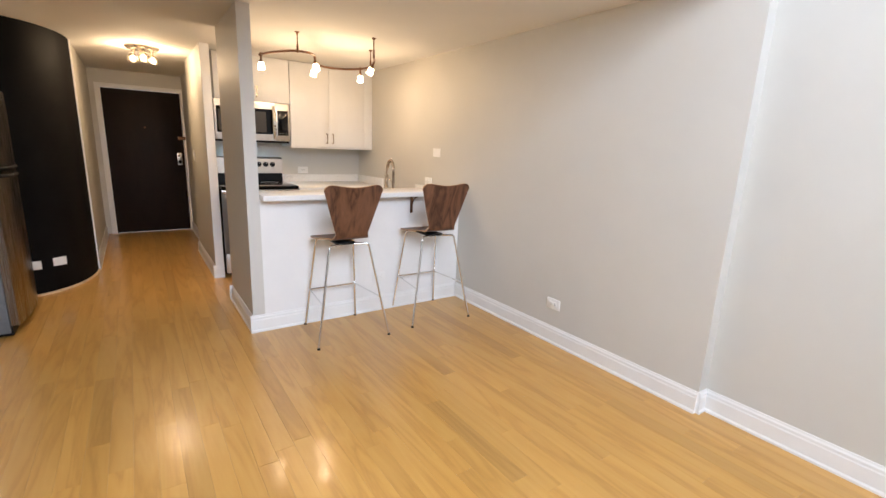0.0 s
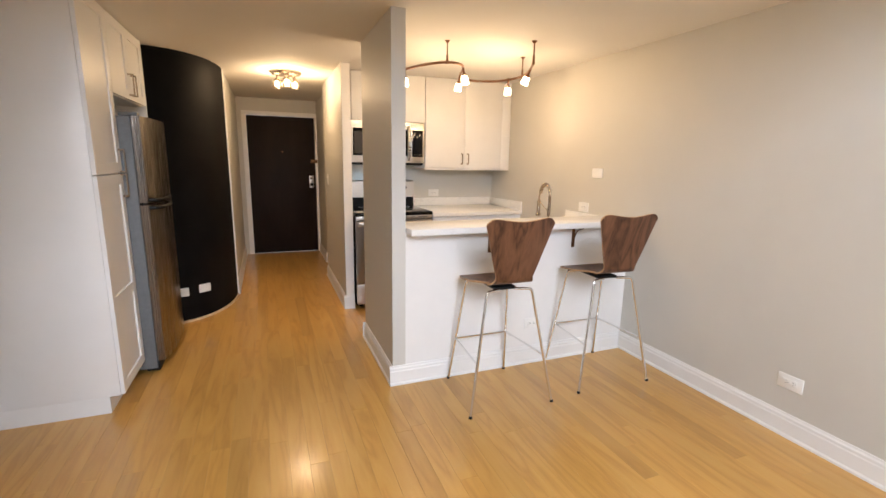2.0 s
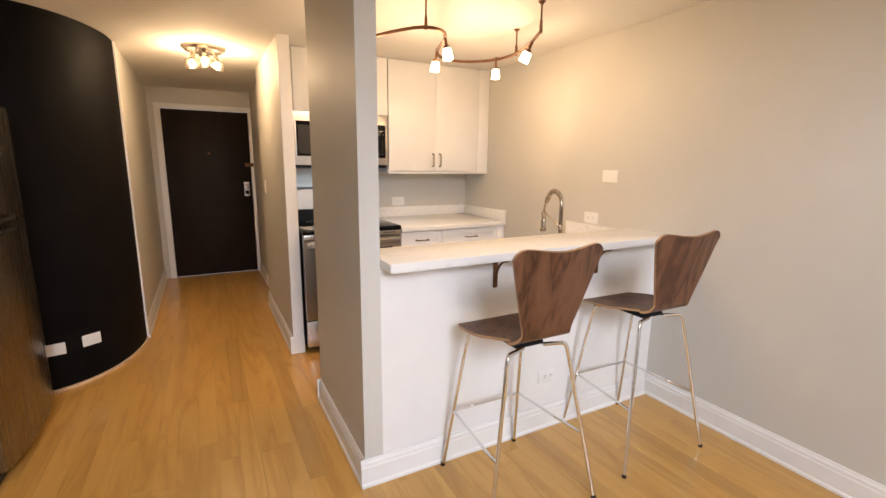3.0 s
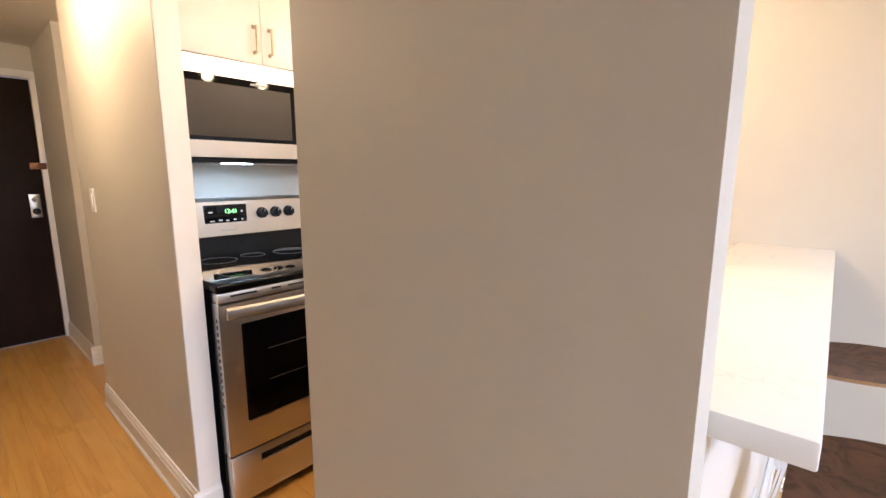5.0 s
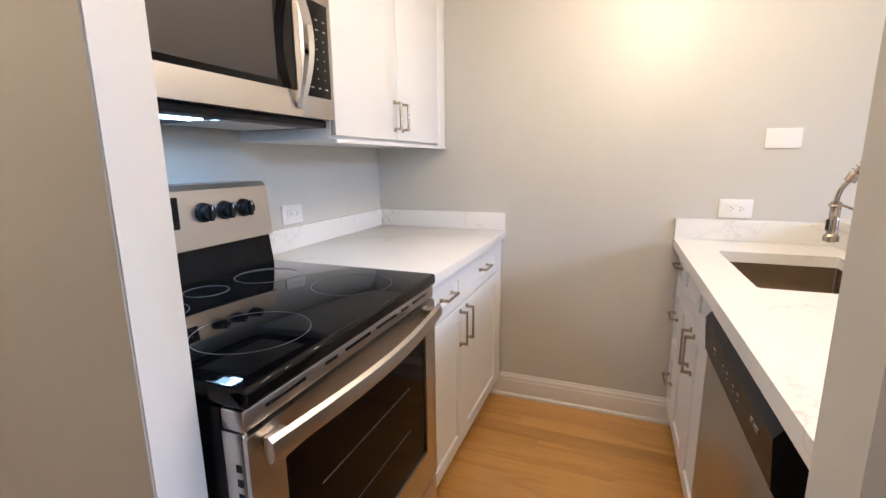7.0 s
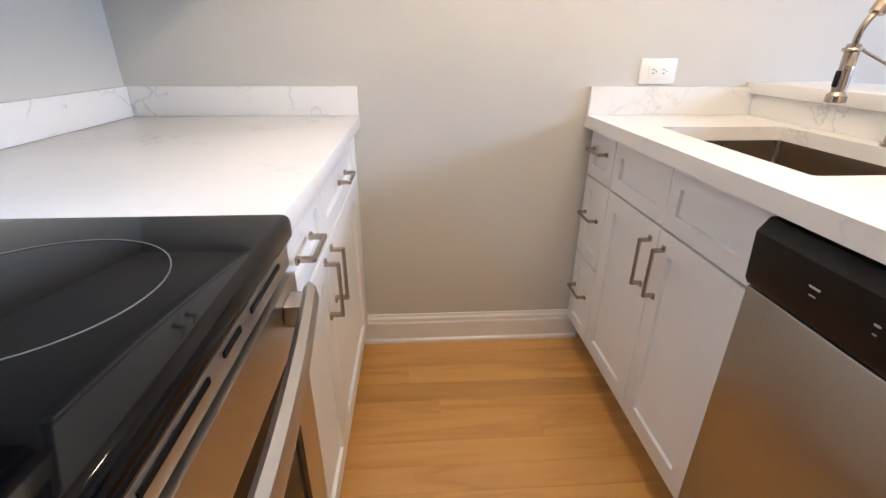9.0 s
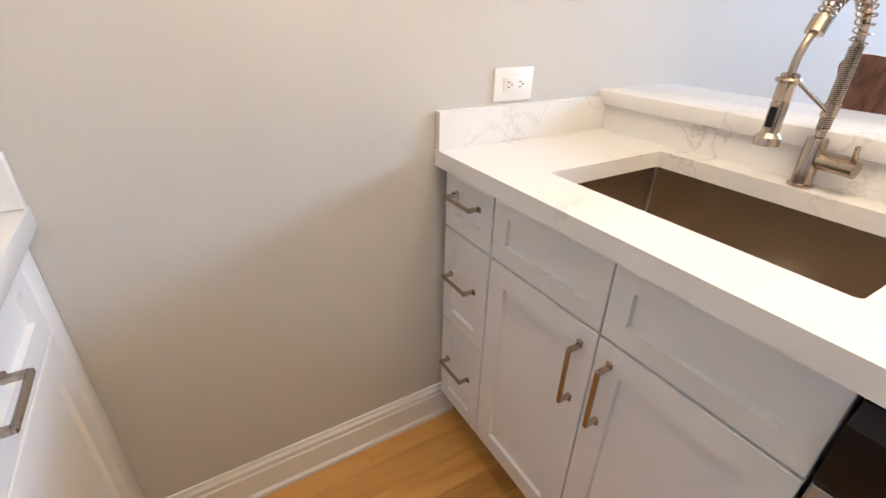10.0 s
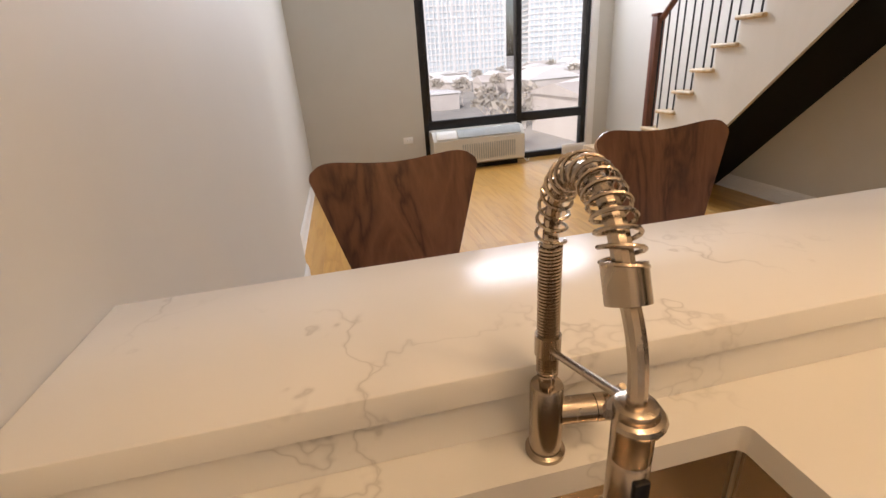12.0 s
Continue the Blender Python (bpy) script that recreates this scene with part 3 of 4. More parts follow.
for x in (-1.19, -0.52):
    b = new("bracket")
    b.parent, b.location = t, (x, 0.0, -0.041)
    tagged(b, "dark iron bracket under the slab")
    block("top_arm", M_BRONZE, -0.012, 0.012, -0.1, -0.002, -0.006, 0, b, 0.001)
    block("wall_arm", M_BRONZE, -0.012, 0.012, -0.007, -0.001, -0.15, -0.006, b, 0.001)
    bm = bmesh.new()
    tube(bm, [(0, -0.092 + 0.084 * math.sin(radians(a)), -0.008 - 0.115 * (1 - math.cos(radians(a)))) for a in range(0, 91, 9)], 0.005, 8)
    part("brace", bm, M_BRONZE, b)

# sink
s = thing("sink", "undermount brushed steel single bowl sink", "sink", at=((SX0 + SX1) / 2, (SY0 + SY1) / 2, COUNTER - 0.041))
W2, D2, DP = (SX1 - SX0) / 2 + 0.006, (SY1 - SY0) / 2 + 0.006, 0.21
bm = bmesh.new()
ring_slab(bm, rounded(-W2 - 0.02, W2 + 0.02, -D2 - 0.02, D2 + 0.02, 0.03), rounded(-W2, W2, -D2, D2, 0.009), -0.002, 0)
loops = [rounded(-W2 + i, W2 - i, -D2 + i, D2 - i, 0.009) for i in (0, 0.003, 0.012, 0.03)]
vs = [[bm.verts.new((x, y, z)) for x, y in lp] for lp, z in zip(loops, (0, -DP + 0.012, -DP + 0.002, -DP))]
for a, b in zip(vs, vs[1:]):
    for k in range(len(a)):
        j = (k + 1) % len(a)
        bm.faces.new((a[k], a[j], b[j], b[k]))
bm.faces.new(vs[-1])
part("bowl", bm, M_SINK, s)
bm = bmesh.new()
tube(bm, [(x, y, -DP + 0.006) for x, y in rounded(-W2 + 0.006, W2 - 0.006, -D2 + 0.006, D2 - 0.006, 0.009)], 0.003, 6, True)
for sx in (-1, 1):
    for sy in (-1, 1):
        cyl(bm, (sx * (W2 - 0.006), sy * (D2 - 0.006), -DP + 0.006), (sx * (W2 - 0.004), sy * (D2 - 0.004), -0.003), 0.0028, segs=8)
part("bottom_crease", bm, M_STEEL, s, "bright rounded crease round the bowl floor")
dr = bmesh.new()
lathe(dr, [(0.056, 0.0), (0.056, 0.004), (0.05, 0.006), (0.042, 0.003), (0.04, -0.004)], (0.0, -0.02, -DP + 0.001), 32)
drain = part("drain", dr, M_STEEL, s, "round steel drain flange")
bm = bmesh.new()
for k in range(18):
    a = 2 * math.pi * k / 18
    cyl(bm, (0.014 * math.cos(a), -0.02 + 0.014 * math.sin(a), -DP + 0.007), (0.037 * math.cos(a), -0.02 + 0.037 * math.sin(a), -DP + 0.007), 0.0022, segs=6)
lathe(bm, [(0.013, 0.004), (0.013, 0.008), (0.005, 0.012), (0.005, 0.022)], (0, -0.02, -DP), 16)
tagged(part("strainer", bm, M_STEEL, drain), kind="stuff")
bm = bmesh.new()
lathe(bm, [(0.039, 0.0035), (0.039, 0.0045)], (0, -0.02, -DP), 24)
part("drain_hole", bm, M_BLACK, drain)

# faucet with an open spring
f = thing("faucet", "brushed nickel spring pull-down faucet", "faucet", at=(-0.572, 0.24, COUNTER))
bm = bmesh.new()
lathe(bm, [(0.023, 0), (0.023, 0.005), (0.0185, 0.007), (0.0185, 0.095), (0.017, 0.098), (0.0105, 0.1)])
part("base", bm, M_NICKEL, f)
bm = bmesh.new()
cyl(bm, (-0.015, 0, 0.055), (-0.055, 0.006, 0.055), 0.0155)
part("valve_body", bm, M_NICKEL, f)
bm = bmesh.new()
cyl(bm, (-0.056, 0.006, 0.055), (-0.08, 0.01, 0.055), 0.016)
lv = part("valve_cap", bm, M_NICKEL, f)
bm = bmesh.new()
cyl(bm, (-0.07, 0.008, 0.068), (-0.073, 0.03, 0.1), 0.005, 0.004, 12)
part("lever", bm, M_NICKEL, lv)
Z1, RA = 0.266, 0.072
AX = (math.sin(radians(6)), math.cos(radians(6)))


def arc(u):
    """The hose's line: up the riser, over the top and down to the collar."""
    if u <= 0.5:
        a = math.pi * (1 - u / 0.5 * 0.5)
    else:
        a = math.pi * (0.5 - (u - 0.5) / 0.5 * 0.36)
    d = RA + RA * math.cos(a)
    return Vector((AX[0] * d, AX[1] * d, Z1 + (RA * 1.15) * math.sin(a)))


bm = bmesh.new()
cyl(bm, (0, 0, 0.098), (0, 0, Z1), 0.0088)
part("riser", bm, M_NICKEL, f)
bm = bmesh.new()
tube(bm, [(0.0105 * math.cos(k * math.pi / 7), 0.0105 * math.sin(k * math.pi / 7), 0.112 + k * 0.0036 / 14) for k in range(int((Z1 - 0.112) / 0.0036) * 14)], 0.0016, 5)
part("riser_coil", bm, M_NICKEL, f)
bm = bmesh.new()
lathe(bm, [(0.0138, 0.138), (0.0138, 0.162)])
part("riser_clamp", bm, M_NICKEL, f)
bm = bmesh.new()
tube(bm, [arc(k / 30) for k in range(31)], 0.0075, 10)
part("hose", bm, M_NICKEL, f, "dark flexible hose inside the spring")
bm = bmesh.new()
pts, turns = [], 17
for k in range(turns * 14 + 1):
    u = k / (turns * 14)
    c0, c1 = arc(u), arc(min(1, u + 0.01))
    d = (c1 - c0).normalized() if u < 0.99 else (arc(1) - arc(0.98)).normalized()
    side = Vector((-AX[1], AX[0], 0))
    upv = side.cross(d)
    a = 2 * math.pi * turns * u
    pts.append(c0 + 0.014 * (math.cos(a) * side + math.sin(a) * upv))
tube(bm, pts, 0.0017, 6)
part("spring", bm, M_NICKEL, f)
E_ = arc(1.0)
dn = (arc(1.0) - arc(0.97)).normalized()
bm = bmesh.new()
cyl(bm, E_ - dn * 0.004, E_ + dn * 0.022, 0.0148, segs=24)
part("collar", bm, M_NICKEL, f)
HEAD = Vector((AX[0] * 0.168, AX[1] * 0.168, 0.222))
bm = bmesh.new()
p0, p1, p2 = E_ + dn * 0.015, HEAD + Vector((0, 0, 0.04)), HEAD
tube(bm, [(1 - u) ** 2 * p0 + 2 * u * (1 - u) * p1 + u * u * p2 for u in [k / 12 for k in range(13)]], 0.0066, 10)
part("lower_hose", bm, M_NICKEL, f, "dark flexible hose")
bm = bmesh.new()
lathe(bm, [(0.01, 0.0), (0.014, -0.002), (0.014, -0.045), (0.013, -0.047), (0.014, -0.05), (0.0142, -0.1), (0.0205, -0.108), (0.0205, -0.122), (0.0145, -0.124)], HEAD)
hd = part("spray_head", bm, M_NICKEL, f)
block("spray_button", M_BLACKPL, HEAD.x - 0.006, HEAD.x + 0.006, HEAD.y + 0.012, HEAD.y + 0.0175, HEAD.z - 0.09, HEAD.z - 0.055, hd, 0.002, "black spray button")
bm = bmesh.new()
cyl(bm, (AX[0] * 0.014, AX[1] * 0.014, 0.15), HEAD + Vector((-AX[0] * 0.0155, -AX[1] * 0.0155, -0.01)), 0.0038, segs=12)
part("holder_arm", bm, M_NICKEL, f)
bm = bmesh.new()
tube(bm, [HEAD + Vector((0.0158 * math.cos(a), 0.0158 * math.sin(a), -0.012)) for a in [radians(20 + 20 * k) for k in range(17)]], 0.0045, 8)
part("holder_ring", bm, M_NICKEL, f)

# dishwasher
d = thing("dishwasher", "built-in stainless dishwasher with black controls", "dishwasher", at=(-1.178, YP, 0))
block("tub", M_BLACK, -0.297, 0.297, -0.55, -0.03, 0.02, 0.872, d)
block("door_panel", M_STEELV, -0.298, 0.298, -0.03, 0.018, 0.11, 0.735, d, 0.006)
block("toe_panel", M_BLACK, -0.297, 0.297, -0.07, -0.055, 0.0, 0.108, d)
bm = bmesh.new()
prism(bm, [(0.737, -0.03), (0.737, 0.016), (0.75, 0.024), (0.84, 0.03), (0.866, 0.012), (0.868, -0.03)], -0.298, 0.298, lambda a, b, c: (c, b, a))
cp = part("control_panel", bm, M_BLACKPL, d)
for k, w in ((0.16, 0.03), (0.06, 0.014), (0.02, 0.02), (-0.04, 0.02), (-0.08, 0.016)):
    block("control_marking", M_INK, k - w / 3, k + w / 3, 0.0275, 0.0288, 0.80, 0.803, cp)
    block("control_marking", M_INK, k - w / 5, k + w / 5, 0.0268, 0.0278, 0.787, 0.789, cp)
lettering("start_marking", "START", 0.017, pose(-0.2, 0.0285, 0.805, 90, 0, 180), M_INK, cp)

# range
R = thing("electric_range", "stainless range with a black glass cooktop", "range", at=(-1.412, 1.534, 0))
RW = 0.378
block("body", M_BLACK, -RW, RW, 0.05, Y_BACK - 1.54, 0.03, 0.905, R, 0.004)
for sx in (-1, 1):
    for y in (0.12, 0.68):
        bm = bmesh.new()
        cyl(bm, (sx * 0.32, y, 0), (sx * 0.32, y, 0.032), 0.018)
        part("foot", bm, M_BLACKPL, R)
bm = bmesh.new()
cube(bm, -RW - 0.003, RW + 0.003, -0.006, 0.63, 0.906, 0.941, 0.011, 4)
ct = part("cooktop", bm, M_BLACKGLASS, R, "black glass cooktop with faint rings")
for x, y, r in ((-0.18, 0.17, 0.115), (0.19, 0.17, 0.11), (-0.18, 0.47, 0.08), (0.19, 0.47, 0.09), (0.0, 0.5, 0.055)):
    bm = bmesh.new()
    tube(bm, [(x + r * math.cos(a), y + r * math.sin(a), 0.9412) for a in [2 * math.pi * k / 48 for k in range(48)]], 0.0007, 4, True)
    part("burner_ring", bm, M_RING, ct)
bm = bmesh.new()
# front trim above the door, with vent slots
cube(bm, -RW, RW, 0.004, 0.05, 0.868, 0.905, 0.004)
vt = part("vent_trim", bm, M_STEEL, R)
for x0, x1 in ((-0.33, -0.23), (-0.17, -0.13), (-0.1, 0.0), (0.03, 0.13), (0.16, 0.2), (0.23, 0.33)):
    block("vent_slot", M_BLACK, x0, x1, 0.002, 0.01, 0.888, 0.894, vt)
OD = new("oven_door")
OD.parent = R
bm = bmesh.new()
ring_slab(bm, rounded(-RW, RW, 0.262, 0.862, 0.008), rounded(-0.3, 0.305, 0.38, 0.778, 0.006), -0.045, 0)
bmesh.ops.transform(bm, matrix=Matrix(((1, 0, 0, 0), (0, 0, -1, 0.0), (0, 1, 0, 0), (0, 0, 0, 1))), verts=bm.verts)
tagged(OD, "stainless oven door with a dark window")
part("door_frame", bm, M_STEEL, OD, smooth=False)
block("oven_window", M_OVENGLASS, -0.301, 0.306, 0.006, 0.012, 0.38, 0.778, OD)
for z in (0.52, 0.65):
    bm = bmesh.new()
    cyl(bm, (-0.2, 0.0055, z), (0.2, 0.0055, z), 0.0012, segs=6)
    part("rack_line", bm, M_RACK, OD)
bm = bmesh.new()
n = 24
prof = [(-RW + 0.02 + (2 * RW - 0.04) * k / n, -0.022 - 0.028 * math.sin(math.pi * k / n)) for k in range(n + 1)]
lo = []
for k, (x, y) in enumerate(prof):
    h = 0.023
    lo.append([bm.verts.new((x, y + dy, 0.832 + dz)) for dy, dz in ((0.0, -h), (-0.008, -h * 0.7), (-0.011, 0), (-0.008, h * 0.7), (0.0, h), (0.008, h * 0.6), (0.009, 0), (0.008, -h * 0.6))])
for a, b in zip(lo, lo[1:]):
    for k in range(8):
        bm.faces.new((a[k], a[(k + 1) % 8], b[(k + 1) % 8], b[k]))
bm.faces.new(lo[0])
bm.faces.new(lo[-1][::-1])
for sx in (-1, 1):
    cube(bm, sx * (RW - 0.05) - 0.02, sx * (RW - 0.05) + 0.02, -0.024, 0.0, 0.817, 0.847, 0.003)
part("oven_handle", bm, M_STEEL, OD, "bowed stainless door handle")
DRW = new("warming_drawer")
DRW.parent = R
block("drawer_front", M_STEEL, -RW, RW, 0.0, 0.045, 0.05, 0.253, DRW, 0.006)
block("drawer_grip", M_BLACK, -0.26, 0.26, -0.002, 0.012, 0.196, 0.222, DRW, 0.003)
block("drawer_lip", M_STEEL, -0.262, 0.262, -0.008, 0.004, 0.183, 0.197, DRW, 0.003)
for k in range(14):
    block("side_slot", M_BLACK, -RW - 0.001, -RW + 0.004, 0.015, 0.027, 0.46 + k * 0.026, 0.474 + k * 0.026, R)
block("side_strip", M_STEEL, -RW - 0.0005, -RW + 0.01, 0.008, 0.05, 0.26, 0.866, R, 0.001)
# back panel
bm = bmesh.new()
prism(bm, [(0.585, 0.93), (0.605, 0.93), (0.62, 1.04), (0.77, 1.04), (0.77, 0.93)], -RW + 0.004, RW - 0.004, lambda a, b, c: (c, a, b))
part("back_riser", bm, M_BLACK, R, "black sloped riser behind the burners")
BP = new("back_panel")
BP.parent = R
bm = bmesh.new()
prism(bm, [(0.605, 1.035), (0.62, 1.20), (0.635, 1.215), (0.77, 1.215), (0.77, 1.035)], -RW, RW, lambda a, b, c: (c, a, b))
part("panel_shell", bm, M_STEEL, BP)


def on_panel(x, z):
    return x, 0.605 + (z - 1.035) * 0.015 / 0.165, z


py = on_panel(-0.06, 1.13)[1]
block("clock_window", M_BLACKGLASS, -0.17, 0.035, py - 0.003, py + 0.01, 1.085, 1.185, BP, 0.002)
lettering("clock_digits", "12:41", 0.028, pose(-0.045, py - 0.0045, 1.152, 90, 0, 0), M_GREEN, BP)
for k, z, w in ((-0.14, 1.15, 0.02), (-0.135, 1.107, 0.02), (-0.095, 1.11, 0.018), (-0.062, 1.107, 0.016), (-0.025, 1.11, 0.014), (0.01, 1.15, 0.008), (0.01, 1.11, 0.008)):
    block("panel_marking", M_INK, k - w / 2, k + w / 2, py - 0.004, py - 0.002, z - 0.003, z + 0.003, BP)
for kx in (0.115, 0.19, 0.265):
    x, y, z = on_panel(kx, 1.135)
    bm = bmesh.new()
    cyl(bm, (x, y, z), (x, y - 0.012, z), 0.029, 0.027, 28)
    cyl(bm, (x, y - 0.01, z), (x, y - 0.03, z), 0.023, 0.021, 28)
    cube(bm, x - 0.006, x + 0.006, y - 0.038, y - 0.012, z - 0.023, z + 0.023, 0.002)
    kn = part("knob", bm, M_BLACKPL, BP, "black control knob")
    block("knob_mark", M_PLATE, x - 0.001, x + 0.001, y - 0.039, y - 0.037, z + 0.008, z + 0.02, kn)
block("panel_badge", M_INK, -0.1, -0.02, 0.6045, 0.609, 1.058, 1.064, BP)

# microwave
MW = thing("microwave", "over-the-range stainless microwave with dark glass", "microwave", at=(-1.385, 1.875, 1.403))
MH, MX = 0.4, 0.376
block("case", M_BLACK, -MX, MX, 0.03, Y_BACK - 1.877, 0.0, MH, MW, 0.003)
MD = new("microwave_door")
MD.parent = MW
bm = bmesh.new()
ring_slab(bm, rounded(-MX, 0.225, 0.0, MH, 0.006), rounded(-MX + 0.018, 0.205, 0.068, 0.33, 0.004), -0.03, 0)
bmesh.ops.transform(bm, matrix=Matrix(((1, 0, 0, 0), (0, 0, -1, 0.0), (0, 1, 0, 0), (0, 0, 0, 1))), verts=bm.verts)
part("door_frame", bm, M_STEEL, MD, smooth=False)
block("door_glass", M_BLACKGLASS, -MX + 0.017, 0.206, 0.003, 0.012, 0.067, 0.331, MD)
block("mesh_window", M_SMOKE, -MX + 0.032, 0.128, 0.0015, 0.005, 0.085, 0.3, MD)
block("badge", M_INK, -0.06, 0.01, 0.001, 0.004, 0.31, 0.318, MD)
bm = bmesh.new()
n, rings = 20, []
for k in range(n + 1):
    z = 0.02 + 0.345 * k / n
    y = -0.006 - 0.045 * math.sin(math.pi * k / n)
    w = 0.013 + 0.007 * math.sin(math.pi * k / n)
    rings.append([bm.verts.new((0.205 + dx * w, y + dy, z)) for dx, dy in ((-1, 0.003), (-0.6, -0.005), (0.6, -0.005), (1, 0.003), (0.6, 0.007), (-0.6, 0.007))])
for a, b in zip(rings, rings[1:]):
    for k in range(6):
        bm.faces.new((a[k], a[(k + 1) % 6], b[(k + 1) % 6], b[k]))
bm.faces.new(rings[0])
bm.faces.new(rings[-1][::-1])
part("door_handle", bm, M_CHROME, MD, "bowed chrome handle")
MC = block("control_panel", M_STEEL, 0.228, MX, 0.0, 0.03, 0.0, MH, MW, 0.004)
block("keypad_glass", M_BLACKGLASS, 0.245, MX - 0.018, -0.003, 0.004, 0.06, 0.325, MC, 0.002)
for r in range(8):
    for q in range(3):
        x, z = 0.262 + q * 0.034, 0.085 + r * 0.027
        block("key_marking", M_INK, x, x + (0.012 if r > 5 or r < 1 else 0.0035), -0.0042, -0.0028, z, z + 0.003, MC)
UN = block("underside", M_BLACKPL, -MX + 0.004, MX - 0.004, 0.03, 0.36, -0.022, -0.0005, MW, 0.004)
block("hood_lamp", M_HOODLIGHT, -0.15, -0.03, 0.1, 0.15, -0.0245, -0.021, UN, 0, "lit cool white hood lamp")
block("grease_filter", M_STEEL, 0.0, 0.3, 0.08, 0.3, -0.0245, -0.021, UN)
lamp("hood_task_lamp", "AREA", look((-1.467, 1.975, 1.38), (-1.467, 2.02, 0)), 3.0, (0.62, 0.86, 1.0), 0.12, 0.05)

# outlets and switches


def plate(name, label, x, y, z, axis, wide, high, slots, group):
    """axis: the way that the plate looks, '-x', '-y', '+x'."""
    rz = {"-x": -90, "-y": 0, "+x": 90}[axis]
    o = thing(name, label, "outlet" if "outlet" in name else "switch", group, at=(x, y, z), rz=rz)
    block("cover", M_PLATE, -wide / 2, wide / 2, -0.007, 0, -high / 2, high / 2, o, 0.003)
    if slots == "outlet":
        block("socket_face", M_PLATE, -0.034, 0.034, -0.0095, -0.006, -0.017, 0.017, o, 0.001)
        for sx in (-0.018, 0.018):
            for dz, w in ((0.006, 0.001), (-0.006, 0.001)):
                block("slot", M_BLACK, sx - 0.004, sx + 0.004, -0.0102, -0.009, dz - w, dz + w, o)
            block("slot", M_BLACK, sx + 0.008, sx + 0.0115, -0.0102, -0.009, -0.0018, 0.0018, o)
    elif slots == "switch":
        block("rocker", M_PLATE, -0.016, 0.016, -0.011, -0.006, -0.033, 0.033, o, 0.002)
    return o


plate("wall_outlet", "white duplex outlet low on the greige wall", 0, -1.235, 0.303, "-x", 0.125, 0.08, "outlet", "wall outlets")
plate("wall_outlet", "white duplex outlet above the sink upstand", 0, 0.55, 1.06, "-x", 0.125, 0.08, "outlet", "wall outlets")
plate("blank_wall_plate", "blank white wall plate above the bar", 0, 0.41, 1.352, "-x", 0.125, 0.08, "", "wall plates")
plate("wall_outlet", "white duplex outlet over the range worktop", -0.75, Y_BACK, 1.065, "-y", 0.125, 0.08, "outlet", "wall outlets")
plate("wall_outlet", "white duplex outlet low on the knee wall", -0.83, 0.002, 0.3, "-y", 0.12, 0.075, "outlet", "wall outlets")
plate("wall_outlet", "white duplex outlet near the window", -1.16, Y_WIN, 0.41, "-y", 0.125, 0.08, "outlet", "wall outlets").matrix_world = pose(-1.16, Y_WIN, 0.41, 0, 0, 180)
plate("light_switch", "white rocker switch on the hall wall", X_HALL, 2.72, 1.2, "-x", 0.075, 0.12, "switch", "wall plates")
for a in (57, 77):
    x, y = curve_pt(radians(a), 0.001)
    nx, ny = curve_pt(radians(a), 0.1)
    ang = math.degrees(math.atan2(ny - y, nx - x)) + 90
    o = plate("wall_outlet", "white outlet plate on the black curved wall", x, y, 0.275, "-y", 0.12, 0.075, "", "wall outlets")
    o.matrix_world = pose(x, y, 0.275, 0, 0, ang)

# track lamp: a bent bronze rail on stems with frosted heads
T = thing("track_lamp", "bent bronze track lamp with lit frosted heads", "ceiling lamp", at=(-0.95, 0.75, CEIL))
RZ = -0.145


BENDS = [(-0.56, 0.19), (-0.5, 0.0), (-0.38, -0.2), (-0.25, -0.2), (-0.16, -0.06), (-0.05, 0.25), (0.13, 0.38), (0.32, 0.3), (0.4, 0.08), (0.33, -0.2), (0.2, -0.47)]


def rail_pt(u):
    """A smooth line through the rail's bends over the kitchen, u from 0 to 1."""
    q = min(u * (len(BENDS) - 1), len(BENDS) - 1.001)
    i, f = int(q), q - int(q)
    a, b, c, d = (Vector(BENDS[max(0, min(len(BENDS) - 1, i + k))]) for k in (-1, 0, 1, 2))
    p = 0.5 * (2 * b + (c - a) * f + (2 * a - 5 * b + 4 * c - d) * f * f + (3 * b - a - 3 * c + d) * f ** 3)
    return p.x, p.y, RZ


bm = bmesh.new()
tube(bm, [rail_pt(k / 48) for k in range(49)], 0.009, 8)
part("rail", bm, M_BRONZE, T)
for u in (0.22, 0.83, 0.995):
    x, y, z = rail_pt(u)
    bm = bmesh.new()
    cyl(bm, (x, y, z - 0.012), (x, y, z + 0.05), 0.009, 0.008, 12)
    cyl(bm, (x, y, z + 0.05), (x, y, -0.014), 0.005, segs=10)
    cyl(bm, (x, y, -0.014), (x, y, 0), 0.008, 0.02, 16)
    part("stem", bm, M_BRONZE, T)
for u, tilt in ((0.02, 0), (0.38, -10), (0.48, 8), (0.75, 0), (0.93, 25)):
    x, y, z = rail_pt(u)
    H = new("lamp_head")
    H.parent = T
    H.matrix_local = pose(x, y, z, tilt, tilt * 0.5, 0)
    bm = bmesh.new()
    cyl(bm, (0, 0, -0.05), (0, 0, 0.014), 0.0085, segs=12)
    lathe(bm, [(0.009, -0.068), (0.016, -0.066), (0.018, -0.05), (0.009, -0.046)])
    part("socket", bm, M_BRONZE, H)
    bm = bmesh.new()
    lathe(bm, [(0.017, -0.064), (0.024, -0.07), (0.029, -0.12), (0.026, -0.124), (0.006, -0.125)])
    part("lamp_glass", bm, M_SHADE, H, "glowing frosted glass")
    p = pose(-0.95, 0.75, CEIL) @ pose(x, y, z, tilt, tilt * 0.5, 0) @ Vector((0, 0, -0.15))
    lamp("track_spot", "POINT", Matrix.Translation(p), 5.8, WARM, 0.035)
